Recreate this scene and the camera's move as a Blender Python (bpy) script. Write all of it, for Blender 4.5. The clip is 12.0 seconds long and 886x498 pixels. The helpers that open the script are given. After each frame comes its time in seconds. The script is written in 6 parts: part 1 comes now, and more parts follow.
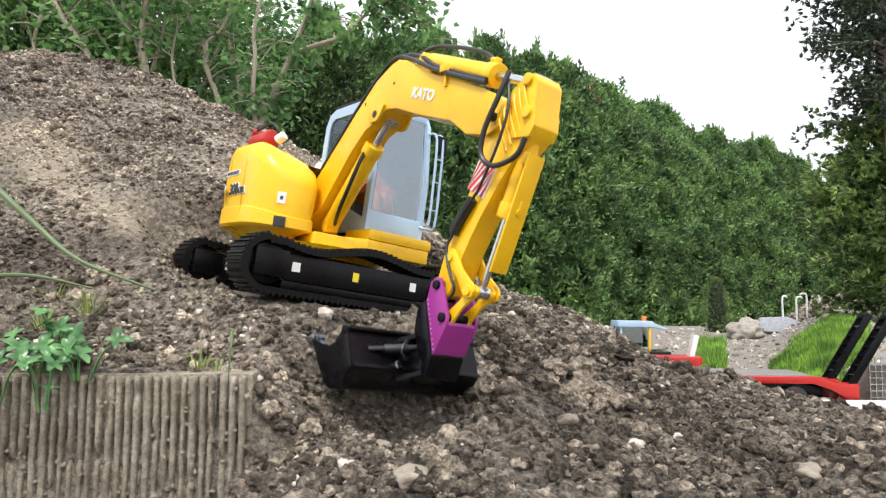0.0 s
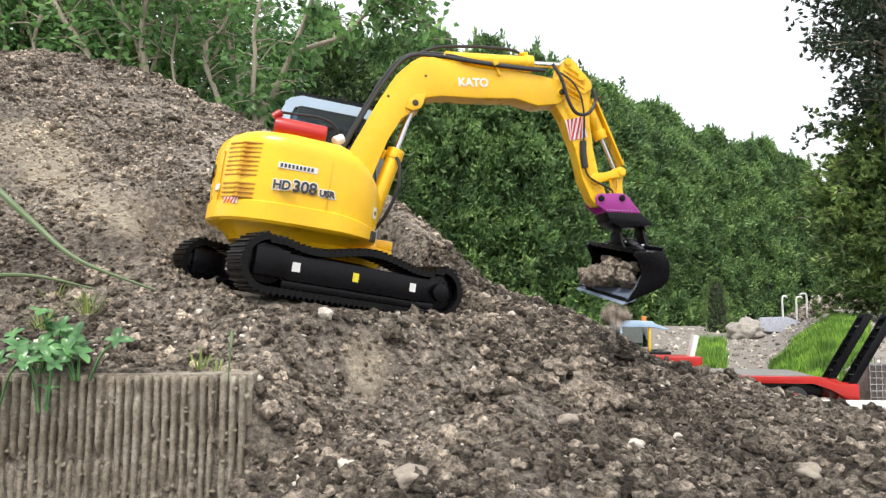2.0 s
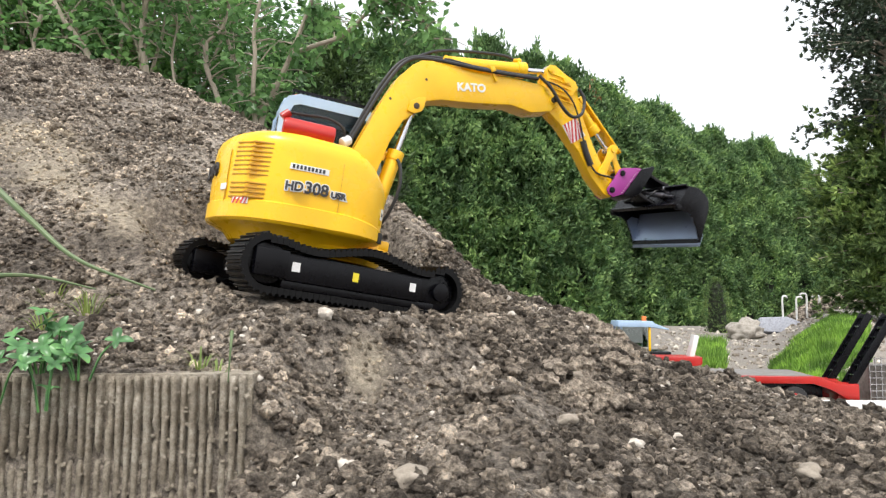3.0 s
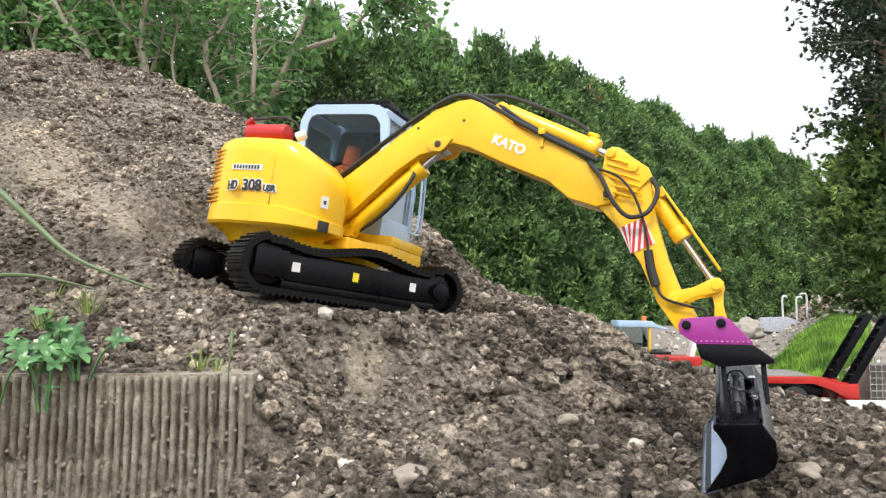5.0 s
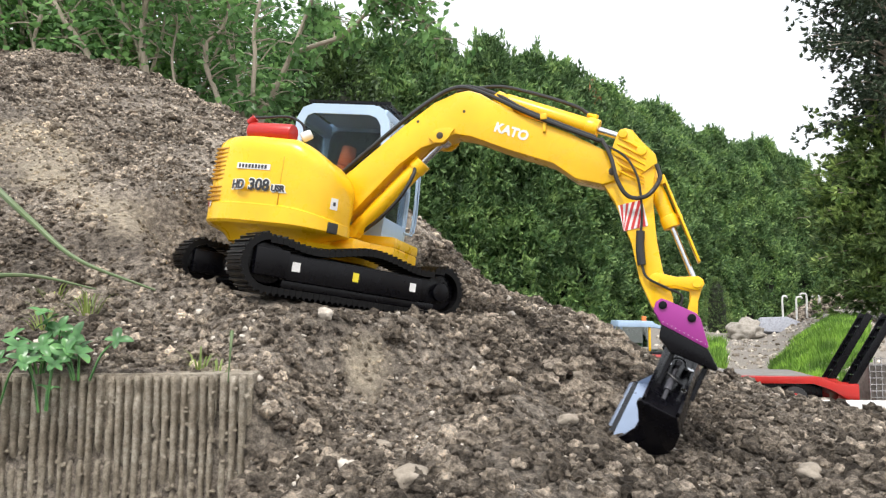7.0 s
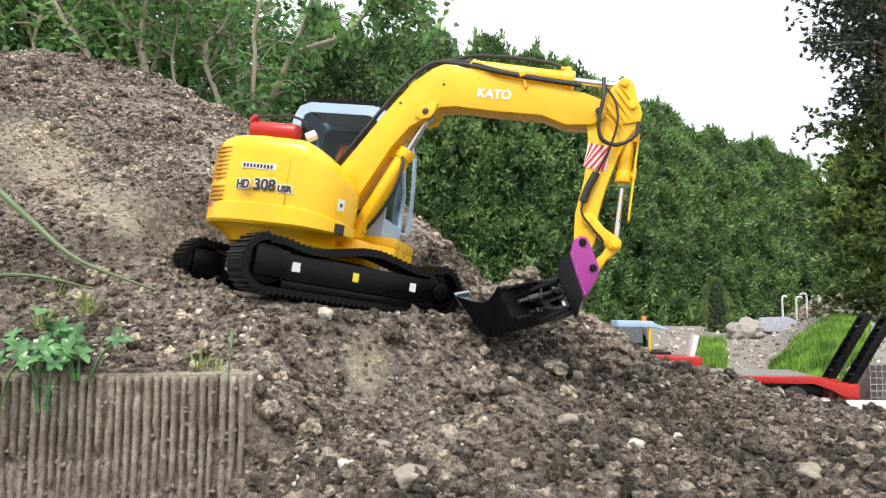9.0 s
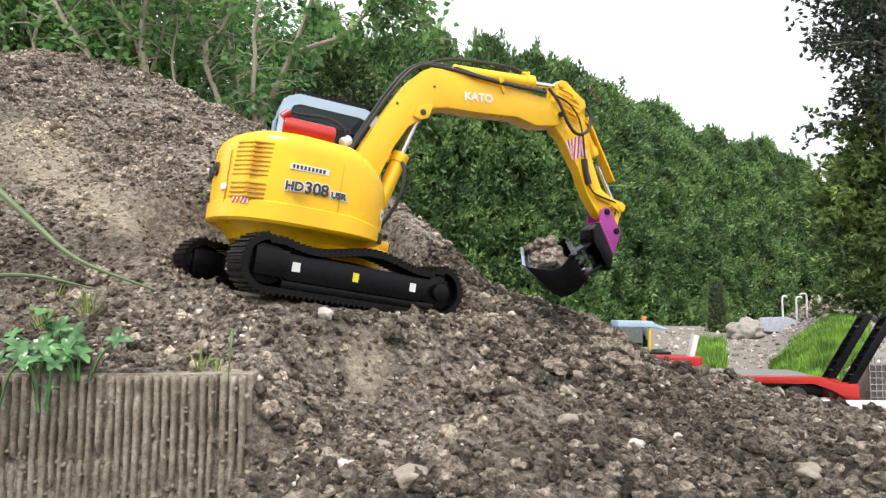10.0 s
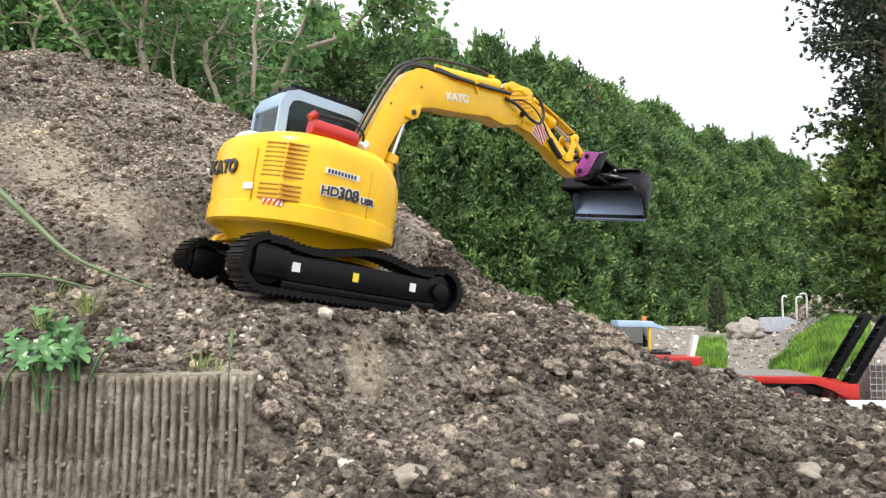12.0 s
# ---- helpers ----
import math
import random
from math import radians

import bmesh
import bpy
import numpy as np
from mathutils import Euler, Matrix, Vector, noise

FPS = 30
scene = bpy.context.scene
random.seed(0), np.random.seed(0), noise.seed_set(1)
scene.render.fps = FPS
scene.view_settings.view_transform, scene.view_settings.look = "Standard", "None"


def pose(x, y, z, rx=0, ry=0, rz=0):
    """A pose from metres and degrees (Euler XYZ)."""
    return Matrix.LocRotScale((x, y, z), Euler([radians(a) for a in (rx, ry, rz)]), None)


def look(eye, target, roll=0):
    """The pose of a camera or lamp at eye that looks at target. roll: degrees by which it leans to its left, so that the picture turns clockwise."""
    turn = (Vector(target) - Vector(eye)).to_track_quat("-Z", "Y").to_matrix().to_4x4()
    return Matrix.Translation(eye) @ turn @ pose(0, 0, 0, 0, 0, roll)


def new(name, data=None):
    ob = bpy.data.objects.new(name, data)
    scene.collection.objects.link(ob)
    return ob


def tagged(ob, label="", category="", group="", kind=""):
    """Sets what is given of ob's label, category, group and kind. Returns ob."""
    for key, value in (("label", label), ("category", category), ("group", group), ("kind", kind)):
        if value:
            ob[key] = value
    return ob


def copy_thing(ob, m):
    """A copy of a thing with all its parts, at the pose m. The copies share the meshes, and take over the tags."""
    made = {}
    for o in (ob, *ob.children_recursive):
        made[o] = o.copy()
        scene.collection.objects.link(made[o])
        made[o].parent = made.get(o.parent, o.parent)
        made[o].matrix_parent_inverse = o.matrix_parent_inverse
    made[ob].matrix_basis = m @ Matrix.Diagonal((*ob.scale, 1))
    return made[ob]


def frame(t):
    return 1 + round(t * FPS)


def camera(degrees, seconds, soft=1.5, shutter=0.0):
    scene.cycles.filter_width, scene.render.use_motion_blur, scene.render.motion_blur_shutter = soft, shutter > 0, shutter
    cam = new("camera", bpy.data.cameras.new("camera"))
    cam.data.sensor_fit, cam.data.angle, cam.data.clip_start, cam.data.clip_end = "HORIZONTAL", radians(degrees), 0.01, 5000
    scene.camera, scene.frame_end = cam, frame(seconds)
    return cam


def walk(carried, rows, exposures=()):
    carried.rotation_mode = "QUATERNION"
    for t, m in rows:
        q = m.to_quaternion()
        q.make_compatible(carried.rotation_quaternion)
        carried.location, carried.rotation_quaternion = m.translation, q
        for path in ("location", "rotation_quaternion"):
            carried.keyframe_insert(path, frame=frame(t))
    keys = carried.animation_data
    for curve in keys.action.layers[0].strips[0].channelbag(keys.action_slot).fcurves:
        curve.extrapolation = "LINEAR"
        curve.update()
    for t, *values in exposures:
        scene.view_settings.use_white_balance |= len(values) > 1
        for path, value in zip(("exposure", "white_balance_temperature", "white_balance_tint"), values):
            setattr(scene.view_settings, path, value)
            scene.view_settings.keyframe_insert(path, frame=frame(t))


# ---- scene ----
cam = camera(64.2, 12.0, soft=1.25, shutter=0.4)
EYE = Vector((0, 0, 0.25))
STAND = Matrix.Translation(EYE) @ Euler((radians(90 + 4.53), 0, 0)).to_matrix().to_4x4()
walk(cam, [(0.0, STAND), (12.0, STAND)], exposures=[(0.0, 0.6), (12.0, 0.6)])

# ---------------------------------------------------------------- light
world = bpy.data.worlds.new("sky")
scene.world = world
world.use_nodes = True
wn = world.node_tree
sky = wn.nodes.new("ShaderNodeTexSky")
sky.sky_type, sky.sun_disc = "NISHITA", False
sky.sun_elevation, sky.sun_rotation = radians(52), radians(150)
sky.air_density, sky.dust_density, sky.ozone_density = 1.0, 6.0, 0.6
soft_sky = wn.nodes.new("ShaderNodeMix")
soft_sky.data_type = "RGBA"
soft_sky.inputs["Factor"].default_value = 0.75
soft_sky.inputs["B"].default_value = (9.5, 9.8, 10.2, 1)
wn.links.new(sky.outputs[0], soft_sky.inputs["A"])
wn.links.new(soft_sky.outputs["Result"], wn.nodes["Background"].inputs[0])
wn.nodes["Background"].inputs[1].default_value = 0.117
sun = new("sun", bpy.data.lights.new("sun", "SUN"))
sun.data.energy, sun.data.angle, sun.data.color = 2.15, radians(9), (1.0, 0.965, 0.915)
sun.matrix_world = look((-1.0, -2.2, 4.2), (0, 0, 0))


# ---------------------------------------------------------------- materials
def nodes_of(name, rough=0.6, metal=0.0, spec=0.5):
    m = bpy.data.materials.new(name)
    m.use_nodes = True
    nt = m.node_tree
    b = nt.nodes["Principled BSDF"]
    b.inputs["Roughness"].default_value, b.inputs["Metallic"].default_value = rough, metal
    b.inputs["Specular IOR Level"].default_value = spec
    return m, nt, b


def noise_of(nt, scale, detail=4.0, rough=0.6, space="Object"):
    tc, n = nt.nodes.new("ShaderNodeTexCoord"), nt.nodes.new("ShaderNodeTexNoise")
    n.inputs["Scale"].default_value, n.inputs["Detail"].default_value, n.inputs["Roughness"].default_value = scale, detail, rough
    nt.links.new(tc.outputs[space], n.inputs["Vector"])
    return n.outputs["Fac"]


def ramp_of(nt, fac, stops):
    r = nt.nodes.new("ShaderNodeValToRGB")
    e = r.color_ramp.elements
    while len(e) < len(stops):
        e.new(0.5)
    for k, (at, col) in zip(e, stops):
        k.position, k.color = at, (*col, 1)
    nt.links.new(fac, r.inputs[0])
    return r.outputs[0]


def mixed(nt, a, b, fac, mode="MIX"):
    m = nt.nodes.new("ShaderNodeMix")
    m.data_type, m.blend_type = "RGBA", mode
    for key, v in (("A", a), ("B", b), ("Factor", fac)):
        if isinstance(v, (tuple, float, int)):
            m.inputs[key].default_value = (*v, 1) if isinstance(v, tuple) else v
        else:
            nt.links.new(v, m.inputs[key])
    return m.outputs["Result"]


def bumped(nt, b, height, strength, dist):
    k = nt.nodes.new("ShaderNodeBump")
    k.inputs["Strength"].default_value, k.inputs["Distance"].default_value = strength, dist
    nt.links.new(height, k.inputs["Height"])
    nt.links.new(k.outputs[0], b.inputs["Normal"])


def coat(name, col, rough=0.35, dirt=(0.16, 0.12, 0.08), amount=0.25, metal=0.0, scale=60, spec=0.5):
    """Paint or plastic with dust in patches and a fine unevenness."""
    m, nt, b = nodes_of(name, rough, metal, spec)
    fac = ramp_of(nt, noise_of(nt, scale, 6, 0.7), [(0.52, (0, 0, 0)), (0.78, (amount,) * 3)])
    shade = ramp_of(nt, noise_of(nt, scale * 0.3, 2), [(0.3, tuple(c * 0.9 for c in col)), (0.7, tuple(min(1, c * 1.06) for c in col))])
    nt.links.new(mixed(nt, shade, dirt, fac), b.inputs["Base Color"])
    r = ramp_of(nt, noise_of(nt, scale * 0.8, 5), [(0.3, (rough * 0.85,) * 3), (0.75, (min(1, rough * 1.4),) * 3)])
    nt.links.new(r, b.inputs["Roughness"])
    bumped(nt, b, noise_of(nt, scale * 8, 3), 0.08, 0.001)
    return m


def leaf_coat(name, dark, light, rough=0.45, trans=0.25, tuft_shade_scale=9.0):
    m, nt, b = nodes_of(name, rough, 0, 0.4)
    g = nt.nodes.new("ShaderNodeNewGeometry")
    col = ramp_of(nt, g.outputs["Random Per Island"], [(0.0, dark), (0.65, tuple((a + c) / 2 for a, c in zip(dark, light))), (1.0, light)])
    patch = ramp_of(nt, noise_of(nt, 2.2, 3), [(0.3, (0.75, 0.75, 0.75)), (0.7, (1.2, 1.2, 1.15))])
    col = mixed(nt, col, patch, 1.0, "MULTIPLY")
    # sunlit tufts and the shaded gaps between them, multiplied into the colour
    tufts = ramp_of(nt, noise_of(nt, tuft_shade_scale, 2), [(0.36, (0.5, 0.55, 0.55)), (0.5, (1.0, 1.0, 1.0)), (0.64, (1.5, 1.4, 1.25))])
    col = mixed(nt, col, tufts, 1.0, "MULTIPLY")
    nt.links.new(col, b.inputs["Base Color"])
    t = nt.nodes.new("ShaderNodeBsdfTranslucent")
    nt.links.new(col, t.inputs["Color"])
    mx = nt.nodes.new("ShaderNodeMixShader")
    mx.inputs[0].default_value = trans
    nt.links.new(b.outputs[0], mx.inputs[1])
    nt.links.new(t.outputs[0], mx.inputs[2])
    nt.links.new(mx.outputs[0], nt.nodes["Material Output"].inputs[0])
    return m


def soil_coat(name, pieces=False, tipped=True):
    m, nt, b = nodes_of(name, 0.95, 0, 0.2)
    big = ramp_of(nt, noise_of(nt, 7, 5, 0.65), [(0.3, (0.098, 0.085, 0.072)), (0.5, (0.190, 0.168, 0.144)), (0.72, (0.34, 0.303, 0.262))])
    fine = ramp_of(nt, noise_of(nt, 160, 6, 0.75), [(0.34, (0.22, 0.2, 0.19)), (0.5, (0.9, 0.9, 0.9)), (0.66, (1.95, 1.92, 1.86))])
    col = mixed(nt, big, fine, 1.0, "MULTIPLY")
    tc, sep = nt.nodes.new("ShaderNodeTexCoord"), nt.nodes.new("ShaderNodeSeparateXYZ")
    add, mad = nt.nodes.new("ShaderNodeMath"), nt.nodes.new("ShaderNodeMath")
    nt.links.new(tc.outputs["Object"], sep.inputs[0])
    mad.operation, mad.inputs[1].default_value, mad.inputs[2].default_value = "MULTIPLY_ADD", 0.9, 0.12
    nt.links.new(sep.outputs["X"], mad.inputs[0])
    nt.links.new(mad.outputs[0], add.inputs[0])
    nt.links.new(noise_of(nt, 9, 5, 0.65), add.inputs[1])
    # tone shifts along x: palest left of the middle, darker to the right
    x_tone = ramp_of(nt, add.outputs[0], [(0.08, (1.22, 1.20, 1.17)), (0.42, (1.56, 1.53, 1.49)), (0.76, (0.88, 0.87, 0.86))])
    col = mixed(nt, col, x_tone if tipped else (1.0, 1.0, 1.0), 1.0, "MULTIPLY")
    for at, size in (((-0.571, 0.919, 0.474), 0.20), ((-0.503, 0.856, 0.43), 0.16), ((-0.454, 0.821, 0.402), 0.12), ((-0.410, 0.788, 0.377), 0.11), ((-0.364, 0.760, 0.354), 0.10), ((-0.326, 0.738, 0.336), 0.07), ((-0.069, 0.607, 0.207), 0.052), ((-0.068, 0.596, 0.186), 0.044)):
        tc, off, ln = nt.nodes.new("ShaderNodeTexCoord"), nt.nodes.new("ShaderNodeVectorMath"), nt.nodes.new("ShaderNodeVectorMath")
        off.operation, ln.operation = "SUBTRACT", "LENGTH"
        off.inputs[1].default_value = at
        nt.links.new(tc.outputs["Object"], off.inputs[0])
        nt.links.new(off.outputs[0], ln.inputs[0])
        mul, wob = nt.nodes.new("ShaderNodeMath"), nt.nodes.new("ShaderNodeMath")
        mul.operation, mul.inputs[1].default_value = "DIVIDE", size
        nt.links.new(ln.outputs["Value"], mul.inputs[0])
        nt.links.new(mul.outputs[0], wob.inputs[0])
        nt.links.new(noise_of(nt, 14, 5, 0.7), wob.inputs[1])
        dry = ramp_of(nt, wob.outputs[0], [(0.62, (0.6, 0.6, 0.6)), (1.12, (0, 0, 0))])
        sand = mixed(nt, (0.56, 0.485, 0.375), fine, 0.45, "MULTIPLY")
        col = mixed(nt, col, sand, dry)
    if pieces:
        g = nt.nodes.new("ShaderNodeNewGeometry")
        isl = ramp_of(nt, g.outputs["Random Per Island"], [(0.0, (0.42, 0.4, 0.38)), (0.5, (0.95, 0.93, 0.9)), (0.82, (1.5, 1.46, 1.4)), (1.0, (2.6, 2.54, 2.45))])
        col = mixed(nt, col, isl, 1.0, "MULTIPLY")
    nt.links.new(col, b.inputs["Base Color"])
    bumped(nt, b, noise_of(nt, 330, 8, 0.8), 1.0, 0.006)
    return m


def stone_coat(name, dark, light):
    m, nt, b = nodes_of(name, 0.85, 0, 0.3)
    g = nt.nodes.new("ShaderNodeNewGeometry")
    isl = ramp_of(nt, g.outputs["Random Per Island"], [(0.0, dark), (1.0, light)])
    fine = ramp_of(nt, noise_of(nt, 120, 6, 0.7), [(0.3, (0.6, 0.58, 0.55)), (0.6, (1.05, 1.05, 1.05))])
    nt.links.new(mixed(nt, isl, fine, 1.0, "MULTIPLY"), b.inputs["Base Color"])
    bumped(nt, b, noise_of(nt, 220, 6, 0.7), 0.5, 0.002)
    return m


YELLOW = coat("yellow_paint", (0.86, 0.5, 0.008), 0.27, amount=0.1)
PURPLE = coat("purple_paint", (0.31, 0.028, 0.24), 0.3, amount=0.12)
BLACK = coat("black_paint", (0.0025, 0.0025, 0.004), 0.26, amount=0.015, spec=0.2)
TRACK = coat("black_track_plastic", (0.003, 0.003, 0.0035), 0.36, amount=0.05, spec=0.22)
CABGREY = coat("pale_blue_grey_paint", (0.38, 0.52, 0.70), 0.3, amount=0.1)
RED = coat("red_paint", (0.42, 0.016, 0.012), 0.3, amount=0.12)
ORANGE = coat("orange_plastic", (0.75, 0.2, 0.05), 0.3)
STEEL = coat("bright_steel", (0.6, 0.6, 0.62), 0.22, metal=1.0, amount=0.1)
RUBBER = coat("black_rubber", (0.015, 0.015, 0.016), 0.42, amount=0.1)
WHITE = coat("white_plastic", (0.75, 0.75, 0.74), 0.4, amount=0.2)
DARKTEXT = coat("dark_print", (0.02, 0.02, 0.025), 0.4, amount=0.0)
SIGNRED = coat("red_print", (0.55, 0.03, 0.03), 0.4, amount=0.1)
YELLOWLABEL = coat("yellow_label", (0.75, 0.62, 0.03), 0.4, amount=0.1)
SEATBLACK = coat("dark_seat", (0.03, 0.03, 0.03), 0.7)
VEST = coat("orange_vest", (0.75, 0.16, 0.04), 0.7)
SOIL, CLODS = soil_coat("loose_soil"), soil_coat("soil_clods", True)
PEBBLES = stone_coat("pebbles", (0.18, 0.15, 0.12), (0.66, 0.61, 0.54))
ROCK = stone_coat("pale_rock", (0.2, 0.175, 0.145), (0.33, 0.29, 0.24))
BOULDER = stone_coat("pale_boulder", (0.32, 0.29, 0.25), (0.40, 0.37, 0.33))
# bucket metal with the sky's reflection put into its blue-grey base colour
LIP = coat("blue_grey_sky_sheen", (0.30, 0.37, 0.50), 0.3, metal=0.6, amount=0.1)
GRAVEL = stone_coat("pale_gravel", (0.2, 0.18, 0.16), (0.3, 0.275, 0.25))
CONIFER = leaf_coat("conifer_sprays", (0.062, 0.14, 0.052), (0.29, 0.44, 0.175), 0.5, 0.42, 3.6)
# hedge sprays again, darkened in colour for trees that stand in shade
CONIFER_IN_SHADE = leaf_coat("shaded_conifer_sprays", (0.03, 0.06, 0.022), (0.11, 0.18, 0.06))
# near-black: the shade deep in the crowns, put into a colour
CORE = coat("inner_crown_shade", (0.012, 0.018, 0.008), 0.9, amount=0.2)
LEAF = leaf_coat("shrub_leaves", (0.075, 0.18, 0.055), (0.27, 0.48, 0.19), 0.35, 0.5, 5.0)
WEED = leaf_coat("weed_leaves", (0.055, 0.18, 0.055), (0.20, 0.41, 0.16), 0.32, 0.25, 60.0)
STALK = coat("dull_green_stalk", (0.1, 0.15, 0.06), 0.5, (0.2, 0.16, 0.1), 0.4)
GRASS = leaf_coat("grass_blades", (0.13, 0.27, 0.04), (0.30, 0.50, 0.10), 0.5, 0.35)
DRY_GRASS = leaf_coat("pale_grass_blades", (0.20, 0.28, 0.07), (0.42, 0.50, 0.16), 0.5, 0.3)
BARK = coat("grey_brown_bark", (0.36, 0.31, 0.25), 0.9, (0.07, 0.08, 0.04), 0.6, scale=40)


def pane_glass(name, gloss):
    """Tinted glass with a share of mirror-like sheen."""
    m, nt, b = nodes_of(name, 0.03, 0, 0.5)
    b.inputs["Transmission Weight"].default_value, b.inputs["IOR"].default_value = 1.0, 1.22
    b.inputs["Base Color"].default_value = (0.36, 0.43, 0.45, 1)
    g, mx = nt.nodes.new("ShaderNodeBsdfGlossy"), nt.nodes.new("ShaderNodeMixShader")
    g.inputs["Roughness"].default_value, mx.inputs[0].default_value = 0.04, gloss
    g.inputs["Color"].default_value = (0.8, 0.87, 0.95, 1)
    nt.links.new(b.outputs[0], mx.inputs[1])
    nt.links.new(g.outputs[0], mx.inputs[2])
    nt.links.new(mx.outputs[0], nt.nodes["Material Output"].inputs[0])
    return m


GLASS, FRONT_GLASS = pane_glass("cab_glass", 0.006), pane_glass("windscreen_glass", 0.2)


# ---------------------------------------------------------------- mesh helpers
def part(name, bm, material, parent=None, label="", smooth=True, angle=35):
    bmesh.ops.recalc_face_normals(bm, faces=bm.faces)
    me = bpy.data.meshes.new(name)
    bm.to_mesh(me)
    bm.free()
    for k in (material if isinstance(material, (list, tuple)) else [material]):
        me.materials.append(k)
    if smooth:
        me.shade_smooth()
        me.set_sharp_from_angle(angle=radians(angle))
    ob = new(name, me)
    if parent:
        ob.parent = parent
    return tagged(ob, label)


def raw(name, verts, faces, material, parent=None, label="", smooth=False):
    me = bpy.data.meshes.new(name)
    me.from_pydata(verts, [], faces)
    me.materials.append(material)
    if smooth:
        me.shade_smooth()
    ob = new(name, me)
    if parent:
        ob.parent = parent
    return tagged(ob, label)


def bevelled(bm, width, segments=2, angle=30, verts=None):
    edges = [e for e in bm.edges if len(e.link_faces) == 2 and e.calc_face_angle(0) > radians(angle) and (verts is None or all(v in verts for v in e.verts))]
    if width > 0 and edges:
        bmesh.ops.bevel(bm, geom=edges, offset=width, segments=segments, profile=0.6, affect="EDGES", clamp_overlap=True)


def box(bm, x0, x1, y0, y1, z0, z1, bevel=0.0, m=None):
    one = bmesh.new()
    bmesh.ops.create_cube(one, size=1)
    for v in one.verts:
        v.co = Vector((x0 + (v.co.x + 0.5) * (x1 - x0), y0 + (v.co.y + 0.5) * (y1 - y0), z0 + (v.co.z + 0.5) * (z1 - z0)))
    bevelled(one, bevel)
    return merge(bm, one, m)


def merge(bm, one, m=None):
    if m is not None:
        one.transform(m)
    table = {v: bm.verts.new(v.co) for v in one.verts}
    for f in one.faces:
        try:
            g = bm.faces.new([table[v] for v in f.verts])
            g.material_index = f.material_index
        except ValueError:
            pass
    one.free()
    return bm


def slab(bm, outline, y0, y1, bevel=0.0, m=None, segments=2, angle=30):
    """An outline in x and z, extruded from y0 to y1."""
    one = bmesh.new()
    a = [one.verts.new((x, y0, z)) for x, z in outline]
    b = [one.verts.new((x, y1, z)) for x, z in outline]
    one.faces.new(a)
    one.faces.new(b[::-1])
    for i in range(len(a)):
        j = (i + 1) % len(a)
        one.faces.new((a[j], a[i], b[i], b[j]))
    bmesh.ops.recalc_face_normals(one, faces=one.faces)
    bevelled(one, bevel, segments, angle)
    return merge(bm, one, m)


def prism(bm, outline, z0, z1, bevel=0.0, inset=0.0, m=None, segments=3):
    """A plan outline in x and y, raised from z0 to z1, the lower rim drawn in by inset."""
    one = bmesh.new()
    c = sum((Vector(p) for p in outline), Vector((0, 0))) / len(outline)
    low = [Vector(p) + (c - Vector(p)).normalized() * inset for p in outline]
    a = [one.verts.new((p.x, p.y, z0)) for p in low]
    b = [one.verts.new((x, y, z1)) for x, y in outline]
    one.faces.new(a[::-1])
    one.faces.new(b)
    for i in range(len(a)):
        j = (i + 1) % len(a)
        one.faces.new((a[i], a[j], b[j], b[i]))
    bmesh.ops.recalc_face_normals(one, faces=one.faces)
    bevelled(one, bevel, segments, 50)
    return merge(bm, one, m)


def rod(bm, a, b, r0, r1=None, sides=16, cap=True, bevel=0.0):
    a, b = Vector(a), Vector(b)
    one = bmesh.new()
    bmesh.ops.create_cone(one, cap_ends=cap, segments=sides, radius1=r0, radius2=r0 if r1 is None else r1, depth=(b - a).length)
    bevelled(one, bevel, 2, 60)
    m = Matrix.Translation((a + b) / 2) @ (b - a).to_track_quat("Z", "Y").to_matrix().to_4x4()
    return merge(bm, one, m)


def glide(points, steps=6):
    """A smooth line through the points."""
    p = [Vector(q) for q in points]
    p = [2 * p[0] - p[1], *p, 2 * p[-1] - p[-2]]
    out = []
    for i in range(1, len(p) - 2):
        for k in range(steps):
            t = k / steps
            a, b, c, d = p[i - 1:i + 3]
            out.append(0.5 * ((2 * b) + (c - a) * t + (2 * a - 5 * b + 4 * c - d) * t * t + (3 * b - a - 3 * c + d) * t ** 3))
    return out + [p[-2]]


def tube(bm, points, r, sides=8, smooth=6, r_end=None):
    line = glide(points, smooth) if smooth else [Vector(q) for q in points]
    rings, up = [], Vector((0.13, 0.31, 0.94))
    for i, q in enumerate(line):
        d = (line[min(i + 1, len(line) - 1)] - line[max(i - 1, 0)]).normalized()
        u = d.cross(up)
        u = u.normalized() if u.length > 1e-4 else d.orthogonal().normalized()
        v = d.cross(u)
        k = r if r_end is None else r + (r_end - r) * i / (len(line) - 1)
        rings.append([bm.verts.new(q + k * (math.cos(6.2832 * s / sides) * u + math.sin(6.2832 * s / sides) * v)) for s in range(sides)])
    for a, b in zip(rings, rings[1:]):
        for s in range(sides):
            bm.faces.new((a[s], a[(s + 1) % sides], b[(s + 1) % sides], b[s]))
    bm.faces.new(rings[0][::-1])
    bm.faces.new(rings[-1])
    return bm


